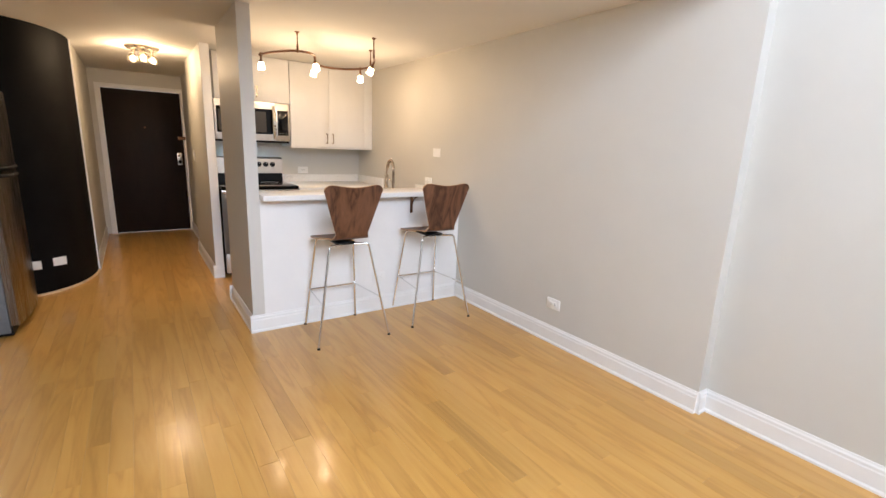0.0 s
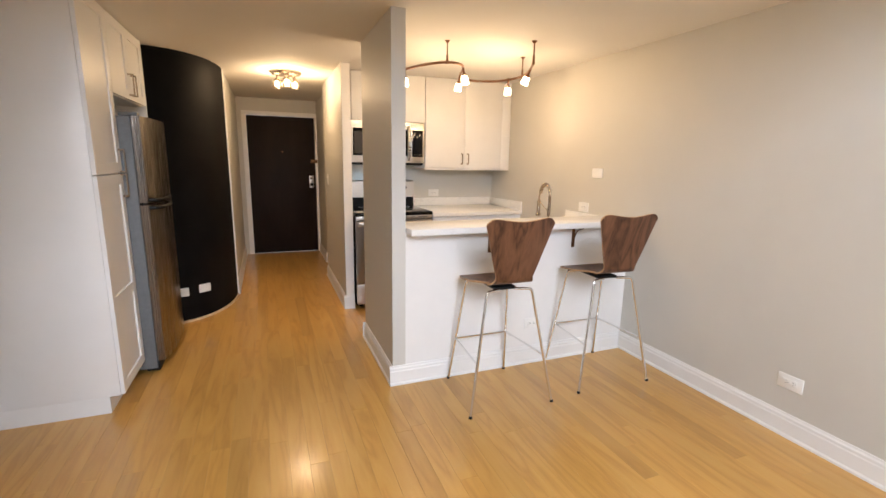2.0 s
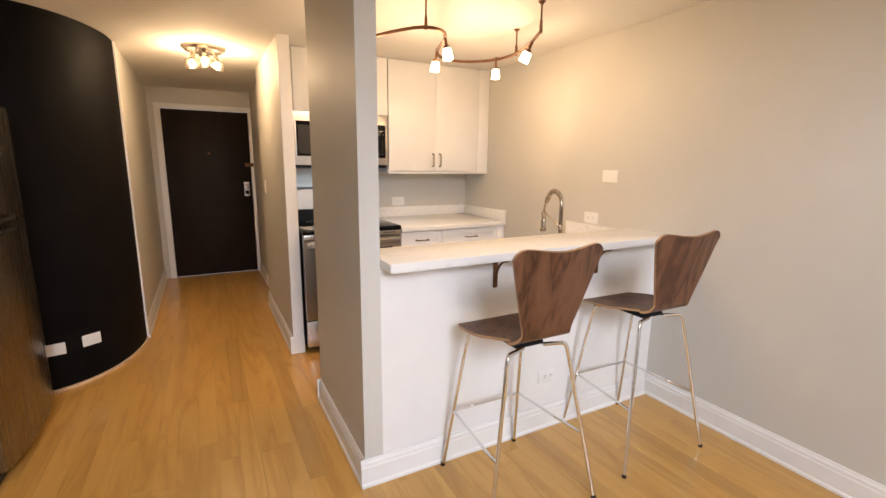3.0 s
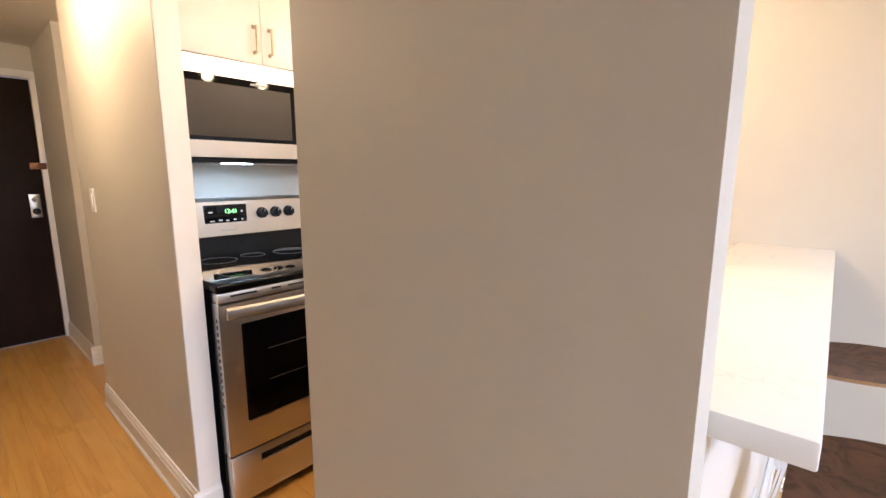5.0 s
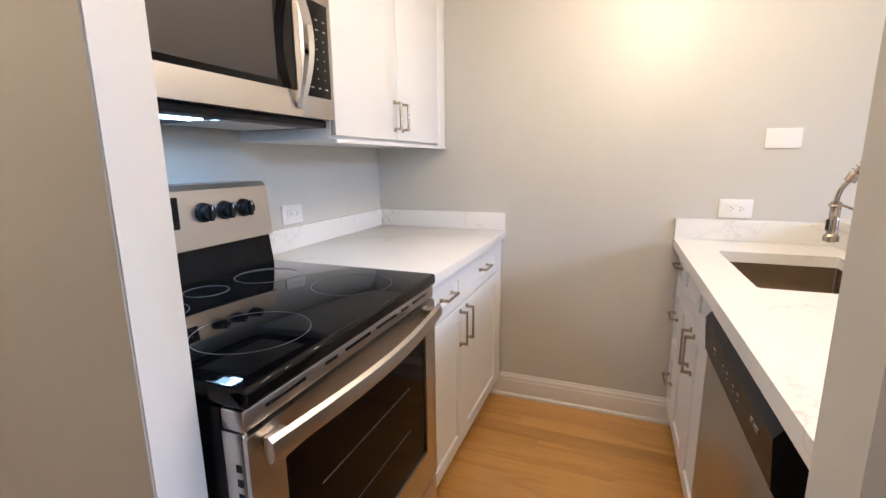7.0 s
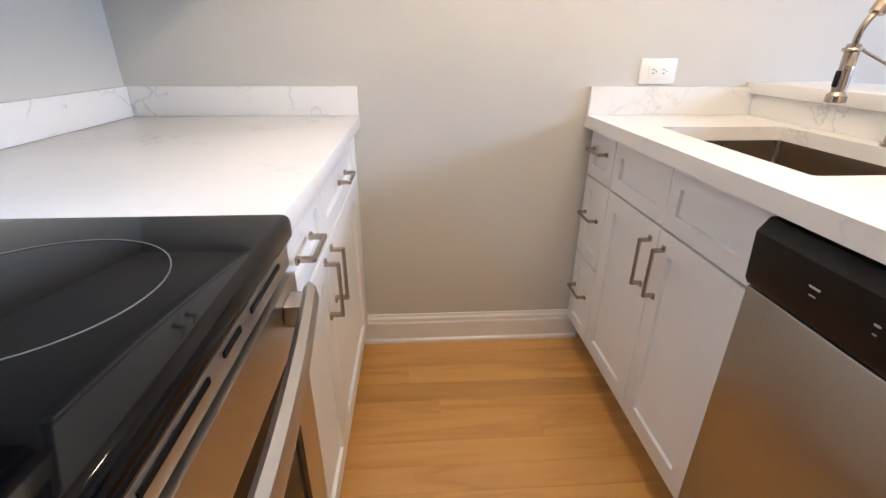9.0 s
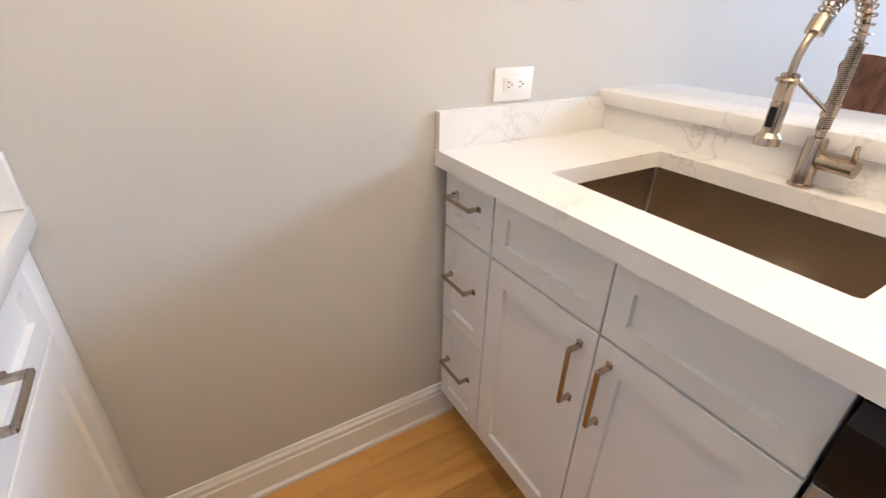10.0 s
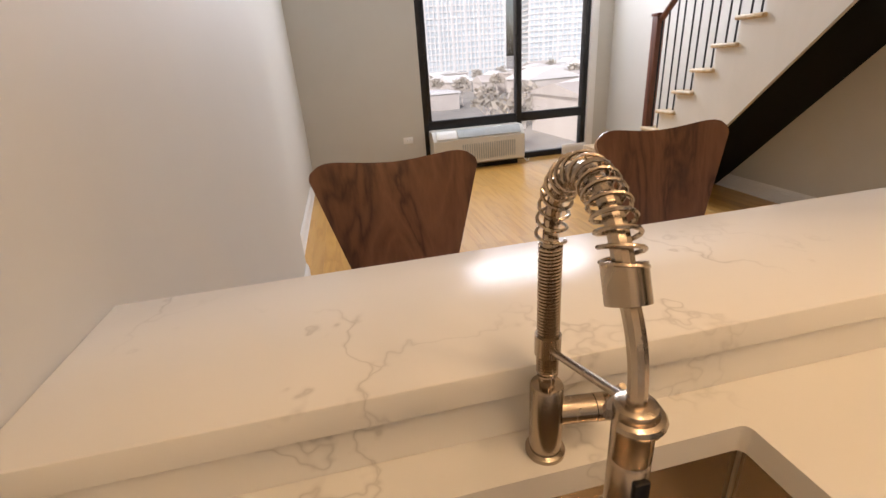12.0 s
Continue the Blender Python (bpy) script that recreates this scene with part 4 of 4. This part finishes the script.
wash = lamp("track_wall_spot", "SPOT", look((-0.5, 0.6, CEIL - 0.27), (0.0, 1.12, 1.74)), 6, WARM, 0.03)
wash.data.spot_size, wash.data.spot_blend = radians(75), 1.0

# hall lamp: a shallow canopy with three clear glass shades
HL = thing("hall_ceiling_lamp", "flush nickel ceiling lamp with three clear glass shades", "ceiling lamp", at=(-2.31, 2.3, CEIL))
bm = bmesh.new()
lathe(bm, [(0.15, 0.0), (0.15, -0.012), (0.13, -0.03), (0.04, -0.034)], segs=40)
part("canopy", bm, M_NICKEL, HL)
for k in range(3):
    a = radians(30 + 120 * k)
    cx, cy = 0.085 * math.cos(a), 0.085 * math.sin(a)
    bm = bmesh.new()
    cyl(bm, (cx, cy, -0.03), (cx * 1.12, cy * 1.12, -0.075), 0.016, 0.02, 16)
    part("socket", bm, M_NICKEL, HL)
    bm = bmesh.new()
    lathe(bm, [(0.022, -0.07), (0.045, -0.085), (0.052, -0.12), (0.045, -0.15), (0.043, -0.15), (0.05, -0.12), (0.043, -0.087), (0.02, -0.072)], (cx * 1.15, cy * 1.15, 0))
    sh = part("glass_shade", bm, M_CLEAR, HL, "clear glass shade")
    sh.visible_shadow = False
    bm = bmesh.new()
    bmesh.ops.create_icosphere(bm, subdivisions=3, radius=0.02, matrix=Matrix.Translation((cx * 1.15, cy * 1.15, -0.11)) @ Matrix.Diagonal((1, 1, 1.3, 1)))
    b = part("bulb", bm, M_BULB, HL, "lit warm bulb")
    b.visible_shadow = False
    lamp("hall_bulb", "POINT", Matrix.Translation((-2.31 + cx * 1.15, 2.3 + cy * 1.15, CEIL - 0.115)), 6.8, WARM, 0.03)

# bar stools: a pinched walnut shell on chrome legs


def bar_stool(x, y, rz):
    s = thing("bar_stool", "walnut ply bar stool with chrome legs at the bar", "stool", "bar stools", at=(x, y, 0), rz=rz)
    SH = 0.755

    # the seat runs forward (+y), the back rises at -y
    def shell(v, u):
        """v along the shell from the seat's front to the back's top, u across from -1 to 1."""
        if v < 0.45:
            q = v / 0.45
            yy, zz = 0.2 - 0.34 * q, SH - 0.02 + 0.02 * (1 - q) ** 2 * (-1) + 0.015 * q
            w = 0.165 + 0.03 * math.sin(math.pi * min(1, q * 1.1)) - 0.055 * max(0, q - 0.6) / 0.4 * 0.9
            dish = -0.012 * math.sin(math.pi * q)
        elif v < 0.6:
            q = (v - 0.45) / 0.15
            a = q * radians(78)
            yy, zz = -0.14 - 0.055 * math.sin(a), SH - 0.005 + 0.055 * (1 - math.cos(a))
            w = 0.145 - 0.028 * q
            dish = 0
        else:
            q = (v - 0.6) / 0.4
            yy, zz = -0.194 - 0.075 * q, SH + 0.039 + 0.355 * q
            w = 0.117 + 0.108 * q ** 0.95
            if q > 0.82:
                w -= 0.02 * ((q - 0.82) / 0.18) ** 2
                zz_drop = 0.034 * abs(u) ** 9 * ((q - 0.82) / 0.18)
            dish = 0
            if q > 0.82:
                zz -= zz_drop
            zz -= 0.03 * (1 - abs(u) ** 1.6) * max(0, (q - 0.55) / 0.45) ** 2
            yy += 0.022 * u * u * q
        return Vector((u * w, yy, zz + dish * (1 - u * u)))

    bm = bmesh.new()
    NV, NU, TH = 44, 22, 0.011
    grid = [[shell(i / NV, -1 + 2 * j / NU) for j in range(NU + 1)] for i in range(NV + 1)]
    top, bot = [], []
    for i in range(NV + 1):
        rt, rb = [], []
        for j in range(NU + 1):
            di = grid[min(i + 1, NV)][j] - grid[max(i - 1, 0)][j]
            dj = grid[i][min(j + 1, NU)] - grid[i][max(j - 1, 0)]
            n = dj.cross(di).normalized()
            rt.append(bm.verts.new(grid[i][j] + n * TH / 2))
            rb.append(bm.verts.new(grid[i][j] - n * TH / 2))
        top.append(rt)
        bot.append(rb)
    edge = []
    for i in range(NV):
        for j in range(NU):
            bm.faces.new((top[i][j], top[i][j + 1], top[i + 1][j + 1], top[i + 1][j]))
            bm.faces.new((bot[i][j], bot[i + 1][j], bot[i + 1][j + 1], bot[i][j + 1]))
    loop = [(0, j) for j in range(NU)] + [(i, NU) for i in range(NV)] + [(NV, j) for j in range(NU, 0, -1)] + [(i, 0) for i in range(NV, 0, -1)]
    for (a, b), (c, d) in zip(loop, loop[1:] + loop[:1]):
        edge.append(bm.faces.new((top[a][b], bot[a][b], bot[c][d], top[c][d])))
    for fc in edge:
        fc.material_index = 1
    ob = part("shell_seat", bm, M_WALNUT, s, "pinched walnut seat and back in one shell")
    ob.data.materials.append(M_PLYEDGE)
    feet = [(-0.272, -0.245), (0.272, -0.245), (0.21, 0.245), (-0.21, 0.245)]
    tops = [(-0.11, -0.13), (0.11, -0.13), (0.11, 0.12), (-0.11, 0.12)]

    def leg_pt(k, z):
        q = (SH - 0.06 - z) / (SH - 0.06)
        a, b = Vector((tops[k][0] * 1.35, tops[k][1] * 1.15)), Vector(feet[k])
        p = a.lerp(b, q)
        return Vector((p.x, p.y, z))

    for k in range(4):
        t = Vector((tops[k][0] * 0.45, tops[k][1] * 0.9, SH - 0.052))
        a, c = Vector((tops[k][0] * 1.22, tops[k][1] * 1.1, SH - 0.052)), leg_pt(k, SH - 0.095)
        bend = [(1 - u) ** 2 * a + 2 * u * (1 - u) * Vector((tops[k][0] * 1.36, tops[k][1] * 1.16, SH - 0.055)) + u * u * c for u in [i / 6 for i in range(7)]]
        bm = bmesh.new()
        tube(bm, [t] + bend + [leg_pt(k, 0.012)], 0.0085, 12)
        lg = part("leg", bm, M_CHROME, s)
        bm = bmesh.new()
        p = leg_pt(k, 0.0)
        cyl(bm, (p.x, p.y, 0), (p.x, p.y, 0.014), 0.011, 0.0095, 12)
        part("foot_cap", bm, M_BLACKPL, lg, "black foot cap")
    for k in range(4):
        if k == 0:
            continue
        z = 0.30
        bm = bmesh.new()
        a, c = leg_pt(k, z), leg_pt((k + 1) % 4, z)
        cyl(bm, a, c, 0.006, segs=10)
        part("foot_rail", bm, M_CHROME, s)
    block("seat_mount", M_BLACKPL, -0.07, 0.07, -0.1, 0.1, SH - 0.06, SH - 0.042, s, 0.004)
    return s


bar_stool(-1.272, -0.28, 0)
bar_stool(-0.495, -0.262, -2)

# ---- pantry and refrigerator ----


def front_x(name, y0, y1, z0, z1, cab, handle=None, rail=0.06):
    """A shaker front that looks towards +x, at x 0."""
    bm = bmesh.new()
    shaker(bm, y0, y1, z0, z1, 0, -0.02, rail)
    bmesh.ops.transform(bm, matrix=Matrix(((0, 1, 0, 0), (1, 0, 0, 0), (0, 0, 1, 0), (0, 0, 0, 1))), verts=bm.verts)
    f = part(name, bm, M_CAB, cab, smooth=False)
    if handle:
        hy, hz = handle
        bm = bmesh.new()
        for s in (-1, 1):
            cube(bm, 0, 0.03, hy - 0.005, hy + 0.005, hz + s * 0.065 - 0.005, hz + s * 0.065 + 0.005, 0.0015, 1)
        cube(bm, 0.026, 0.034, hy - 0.005, hy + 0.005, hz - 0.07, hz + 0.07, 0.002, 1)
        part("handle", bm, M_NICKEL, f, "brushed nickel bar handle")
    return f


XP = -3.36
c = thing("pantry_cabinet", "tall white shaker pantry cabinet beside the refrigerator", "cabinet", at=(XP, 0.215, 0))
block("side_panel", M_CAB, X_LEFT - XP + 0.002, -0.0215, 0.0, 0.018, 0.1, CEIL - 0.002, c, 0.001)
block("carcass", M_CAB, X_LEFT - XP + 0.002, -0.022, 0.0185, 0.46, 0.1, CEIL - 0.002, c)
block("toe_kick", M_CAB, X_LEFT - XP + 0.002, -0.075, 0.0, 0.46, 0, 0.1, c)
pd = front_x("cabinet_door", 0.0, 0.46, 0.105, 1.325, c, (0.42, 1.255))
block("mid_rail", M_CAB, -0.0105, -0.0002, 0.0605, 0.3995, 0.60, 0.66, pd)
front_x("cabinet_door", 0.0, 0.46, 1.33, CEIL - 0.01, c, (0.42, 1.40))
c = thing("over_fridge_cabinet", "white shaker cabinet above the refrigerator", "cabinet", at=(XP, 0.68, 1.79))
block("carcass", M_CAB, X_LEFT - XP + 0.002, -0.022, 0.0, 0.8, 0.0, CEIL - 1.792, c)
front_x("cabinet_door", 0.0, 0.4, 0.004, CEIL - 1.80, c, (0.365, 0.1))
front_x("cabinet_door", 0.4, 0.8, 0.004, CEIL - 1.80, c, (0.435, 0.1))
c = thing("end_panel", "white tall end panel beside the refrigerator", "panel", at=(XP, 1.485, 0))
block("panel", M_CAB, X_LEFT - XP + 0.002, 0.0, 0.0, 0.02, 0, CEIL - 0.002, c, 0.001)

F = thing("refrigerator", "stainless top-freezer refrigerator with grey sides", "refrigerator", at=(-3.235, 0.69, 0))
FW = 0.72
block("cabinet_body", M_GREYSIDE, -0.70, -0.06, 0.0, FW, 0.03, 1.665, F, 0.006)
block("toe_grille", M_BLACKPL, -0.1, -0.05, 0.01, FW - 0.01, 0.012, 0.08, F, 0.004)
bm = bmesh.new()
for y in (0.06, FW - 0.06):
    cyl(bm, (-0.12, y, 0), (-0.12, y, 0.035), 0.02)
    cyl(bm, (-0.6, y, 0), (-0.6, y, 0.035), 0.02)
part("feet", bm, M_BLACKPL, F)


def fridge_door(name, z0, z1):
    bm = bmesh.new()
    n = 12
    out = [(-0.056, 0.0)]
    for k in range(n + 1):
        q = k / n
        out.append((-0.012 + 0.035 * math.sin(math.pi * q) ** 0.7 if 0 < k < n else -0.012, FW * q))
    out.append((-0.056, FW))
    prism(bm, out, z0, z1, lambda a, b, c: (a, b, c))
    return part(name, bm, M_FRIDGE, F, "curved stainless door")


fridge_door("fridge_door", 0.085, 1.125)
fridge_door("freezer_door", 1.14, 1.668)
block("door_gasket", M_BLACKPL, -0.09, -0.04, 0.006, FW - 0.006, 1.125, 1.14, F)
for zz in (1.108, 1.158):
    bm = bmesh.new()
    tube(bm, [(-0.012, 0.015, zz), (0.02, 0.02, zz), (0.045, 0.06, zz), (0.055, 0.16, zz), (0.058, 0.3, zz), (0.045, 0.36, zz), (0.02, 0.38, zz)], 0.012, 10)
    part("door_handle", bm, M_BLACKPL, F, "black door handle along the door seam")
bm = bmesh.new()
cube(bm, -0.12, -0.02, 0.01, 0.07, 1.667, 1.69, 0.005)
part("hinge_cover", bm, M_GREYSIDE, F)

# ---- stairs ----
S = thing("stairs", "steep pale oak stairs with a black underside", "stairs", at=(-3.3, -3.7, 0))
XI = X_LEFT + 3.3 + 0.003
RISE, RUN, N = 0.18, 0.192, 13
Y3 = -3.4 + 3.7


def tread_y(k):
    return Y3 + (k - 3) * RUN - 0.02


def tread_z(k):
    return 0.05 + RISE * k


for k in range(2, N + 1):
    bm = bmesh.new()
    y0 = tread_y(k) - 0.035
    cube(bm, XI, 0.035, y0, y0 + RUN + 0.055, tread_z(k) - 0.032, tread_z(k), 0.012, 3)
    part("tread", bm, M_TREAD, S)
    block("riser", M_TRIM, XI, -0.002, tread_y(k), tread_y(k) + 0.015, tread_z(k - 1), tread_z(k) - 0.033, S)
bm = bmesh.new()
out = [(tread_y(2), 0.0)]
for k in range(2, N + 1):
    out += [(tread_y(k), tread_z(k) - 0.033), (tread_y(k) + RUN, tread_z(k) - 0.033)]
yl = tread_y(N) + RUN
out += [(yl, tread_z(N) - 0.5), (tread_y(2) + 0.5, 0.0)]
prism(bm, out, -0.03, 0.0, lambda a, b, c: (c, a, b))
part("stringer", bm, M_STRINGER, S, "pale cut stringer")
bm = bmesh.new()
prism(bm, [(tread_y(2) + 0.505, 0.0), (yl, tread_z(N) - 0.506), (yl, tread_z(N) - 0.48), (tread_y(2) + 0.48, 0.0)], XI, -0.031, lambda a, b, c: (c, a, b))
part("soffit", bm, M_SOFFIT, S, "black painted underside")
block("bottom_platform", M_TREAD, XI, 0.03, -0.86, tread_y(2) - 0.001, 0.0, tread_z(1), S, 0.006)
bm = bmesh.new()
NY = tread_y(3) - 0.03
cube(bm, -0.085, -0.005, NY - 0.04, NY + 0.04, tread_z(2), 1.57, 0.006)
cube(bm, -0.095, 0.005, NY - 0.05, NY + 0.05, 1.57, 1.595, 0.006)
part("newel_post", bm, M_NEWEL, S, "red-brown wooden newel post")
bm = bmesh.new()
a, b = Vector((-0.045, NY, 1.5)), Vector((-0.045, tread_y(N) + 0.1, 1.5 + (tread_y(N) + 0.1 - NY) / RUN * RISE))
tube(bm, [a, b], 0.028, 12)
part("handrail", bm, M_NEWEL, S)
for k in range(3, N + 1):
    for dy in (0.03, 0.115):
        y = tread_y(k) + dy
        if y < NY + 0.06:
            continue
        bm = bmesh.new()
        cyl(bm, (-0.045, y, tread_z(k) - 0.001), (-0.045, y, 1.49 + (y - NY) / RUN * RISE), 0.0075, segs=10)
        part("baluster", bm, M_FRAME, S, "thin black iron baluster")

# ---- air conditioner under the window ----
A = thing("air_conditioner", "ivory wall air conditioner under the window", "air conditioner", at=(-2.04, Y_WIN, 0))
bm = bmesh.new()
prism(bm, [(-0.13, 0.07), (0.24, 0.07), (0.27, 0.09), (0.27, 0.39), (0.2, 0.485), (0.17, 0.498), (-0.13, 0.498)], -0.6, 0.6, lambda a, b, c: (c, a, b))
part("case", bm, M_AC, A)
block("base_plinth", M_BLACKPL, -0.53, 0.53, -0.02, 0.2, 0.0, 0.07, A)
for k in range(24):
    x = -0.47 + k * 0.03
    block("front_slat", M_ACGREY, x, x + 0.012, 0.268, 0.276, 0.13, 0.33, A)
bm = bmesh.new()
prism(bm, [(0.185, 0.496), (0.205, 0.486), (0.262, 0.408), (0.268, 0.416), (0.212, 0.496), (0.19, 0.505)], -0.55, 0.28, lambda a, b, c: (c, a, b))
part("top_louvre", bm, M_ACGREY, A, "grey sloped air louvre")
bm = bmesh.new()
prism(bm, [(0.187, 0.496), (0.206, 0.487), (0.262, 0.41), (0.267, 0.416), (0.211, 0.494), (0.19, 0.504)], 0.3, 0.55, lambda a, b, c: (c, a, b))
part("control_lid", bm, M_PLATE, A)
bm = bmesh.new()
tube(bm, [(-0.6, 0.1, 0.12), (-0.64, 0.14, 0.05), (-0.67, 0.2, 0.012), (-0.7, 0.16, 0.012), (-0.74, 0.08, 0.012)], 0.008, 8)
part("power_cord", bm, M_PLATE, A, "white power cord on the floor")

# ---- city outside ----
GZ = -13.0
bm = bmesh.new()
bmesh.ops.create_grid(bm, x_segments=2, y_segments=2, size=2500, matrix=Matrix.Translation((0, 0, GZ)))
tagged(part("ground", bm, M_HAZEGROUND), "grey city ground far below the window", kind="structure")


def tower(x, y, w, d, h, bays, storeys, rz):
    o = thing("apartment_tower", "concrete high-rise with rows of windows, paled for haze", "building", "towers across the city", at=(x, y, GZ), rz=rz)
    block("tower_core", M_HAZEGLASS, -w / 2 + 0.5, w / 2 - 0.5, -d / 2 + 0.5, d / 2 - 0.5, 0, h, o)
    bm = bmesh.new()
    for k in range(storeys + 1):
        z = h * k / storeys
        vs = [(-w / 2, w / 2, -d / 2, d / 2)]
        for x0, x1, y0, y1 in vs:
            cube(bm, x0, x1, y0, y1, z - 0.45, z + 0.45)
    part("floor_bands", bm, M_HAZECONCRETE, o, smooth=False)
    bm = bmesh.new()
    for k in range(bays + 1):
        x0 = -w / 2 + w * k / bays
        wide = 1.5 if k % 3 == 0 else 0.5
        cube(bm, x0 - wide / 2, x0 + wide / 2, d / 2 - 0.6, d / 2 + 0.4, 0, h + 1)
        cube(bm, x0 - wide / 2, x0 + wide / 2, -d / 2 - 0.4, -d / 2 + 0.6, 0, h + 1)
    part("piers", bm, M_HAZECONCRETE, o, smooth=False)
    return o


tower(-62, -300, 84, 26, 150, 30, 46, 4)
tower(-158, -315, 58, 28, 160, 18, 48, -8)
tower(-240, -300, 62, 28, 150, 18, 46, 6)
rng = random.Random(4)
for k in range(80):
    x, y = rng.uniform(-220, 30), rng.uniform(-270, -60)
    w, d, h = rng.uniform(9, 18), rng.uniform(9, 18), rng.uniform(4, 7.5)
    o = thing("row_house", "low brick city house seen from above", "building", "houses below the window", at=(x, y, GZ), rz=rng.choice((0, 0, 90)) + 4)
    block("walls", M_HAZEROOF, -w / 2, w / 2, -d / 2, d / 2, 0, h, o)
    bm = bmesh.new()
    prism(bm, [(-w / 2 - 0.4, h), (w / 2 + 0.4, h), (w / 2 + 0.4, h + 0.4), (0, h + rng.uniform(0.6, 3.0)), (-w / 2 - 0.4, h + 0.4)], -d / 2 - 0.4, d / 2 + 0.4)
    part("roof", bm, M_HAZECONCRETE if k % 3 else M_HAZEROOF, o, smooth=False)


def tree(x, y, h):
    o = thing("street_tree", "bare brown autumn tree on the street", "tree", "street trees", at=(x, y, GZ))
    bm = bmesh.new()
    cyl(bm, (0, 0, 0), (0, 0, h * 0.55), 0.35, 0.15, 8)
    for k in range(7):
        a = k * 2.4
        cyl(bm, (0, 0, h * (0.3 + 0.03 * k)), (math.cos(a) * h * 0.3, math.sin(a) * h * 0.3, h * (0.6 + 0.05 * k)), 0.12, 0.04, 6)
    part("trunk", bm, M_HAZEROOF, o)
    bm = bmesh.new()
    for k in range(260):
        a, e, r = rng.uniform(0, 6.28), rng.uniform(-0.6, 1.4), h * rng.uniform(0.18, 0.42)
        c = Vector((math.cos(a) * math.cos(e) * r, math.sin(a) * math.cos(e) * r, h * 0.68 + math.sin(e) * r * 0.8))
        s = rng.uniform(0.25, 0.6)
        d1, d2 = Vector((rng.uniform(-1, 1), rng.uniform(-1, 1), rng.uniform(-1, 1))) * s, Vector((rng.uniform(-1, 1), rng.uniform(-1, 1), rng.uniform(-1, 1))) * s
        bm.faces.new([bm.verts.new(c + q) for q in (d1, d2, -d1, -d2)])
    part("crown", bm, M_HAZELEAF, o, smooth=False)


for k in range(60):
    tree(rng.uniform(-190, 20), rng.uniform(-260, -55), rng.uniform(6, 10))

# ---- floorboards ----
BW = 0.09
floor = tagged(new("floor"), "honey oak strip floor running to the hall", kind="structure")
shared, rest, count = {}, bmesh.new(), 0
X0, X1, YA, YB = X_LEFT + 0.002, XR - 0.002, Y_WIN + 0.002, Y_DOOR + 0.06
LENGTHS = (0.5, 0.7, 0.9, 1.1, 1.3, 1.6)


def board_mesh(length, width=BW):
    key = (round(length, 3), round(width, 3))
    if key not in shared:
        bm = bmesh.new()
        g, c, t = 0.0002, 0.0007, 0.012
        outer = ((g, g), (width - g, g), (width - g, length - g), (g, length - g))
        inner = ((g + c, g + c), (width - g - c, g + c), (width - g - c, length - g - c), (g + c, length - g - c))
        a = [bm.verts.new((x, y, -t)) for x, y in outer]
        b = [bm.verts.new((x, y, -c * 0.7)) for x, y in outer]
        d = [bm.verts.new((x, y, 0)) for x, y in inner]
        for k in range(4):
            j = (k + 1) % 4
            bm.faces.new((a[k], a[j], b[j], b[k]))
            bm.faces.new((b[k], b[j], d[j], d[k]))
        bm.faces.new(d)
        shared[key] = finish("board", bm, M_FLOOR, False)
    return shared[key]


cols = int((X1 - X0) / BW) + 1
for i in range(cols):
    x = X0 + i * BW
    w = min(BW, X1 - x)
    if w < 0.01:
        continue
    y = YA - rng.uniform(0, 0.8)
    while y < YB:
        ln = rng.choice(LENGTHS)
        y0, y1 = max(y, YA), min(y + ln, YB)
        y += ln
        if y1 - y0 < 0.06:
            continue
        near = count < 300 and -2.9 < y0 and y1 < 2.6 and x > -3.2
        if near and abs(y1 - y0 - ln) < 1e-6 and abs(w - BW) < 1e-6:
            ob = new("board", board_mesh(ln))
            ob.parent = floor
            ob.location = (x, y0, 0)
            count += 1
        else:
            g, c = 0.0002, 0.0007
            o4 = ((x + g, y0 + g), (x + w - g, y0 + g), (x + w - g, y1 - g), (x + g, y1 - g))
            i4 = ((x + g + c, y0 + g + c), (x + w - g - c, y0 + g + c), (x + w - g - c, y1 - g - c), (x + g + c, y1 - g - c))
            a = [rest.verts.new((p, q, -0.012)) for p, q in o4]
            b = [rest.verts.new((p, q, -0.0006)) for p, q in o4]
            d = [rest.verts.new((p, q, 0)) for p, q in i4]
            for k in range(4):
                j = (k + 1) % 4
                rest.faces.new((a[k], a[j], b[j], b[k]))
                rest.faces.new((b[k], b[j], d[j], d[k]))
            rest.faces.new(d)
ob = part("floor_boards", rest, M_FLOOR, floor, smooth=False)
tagged(ob, kind="stuff")
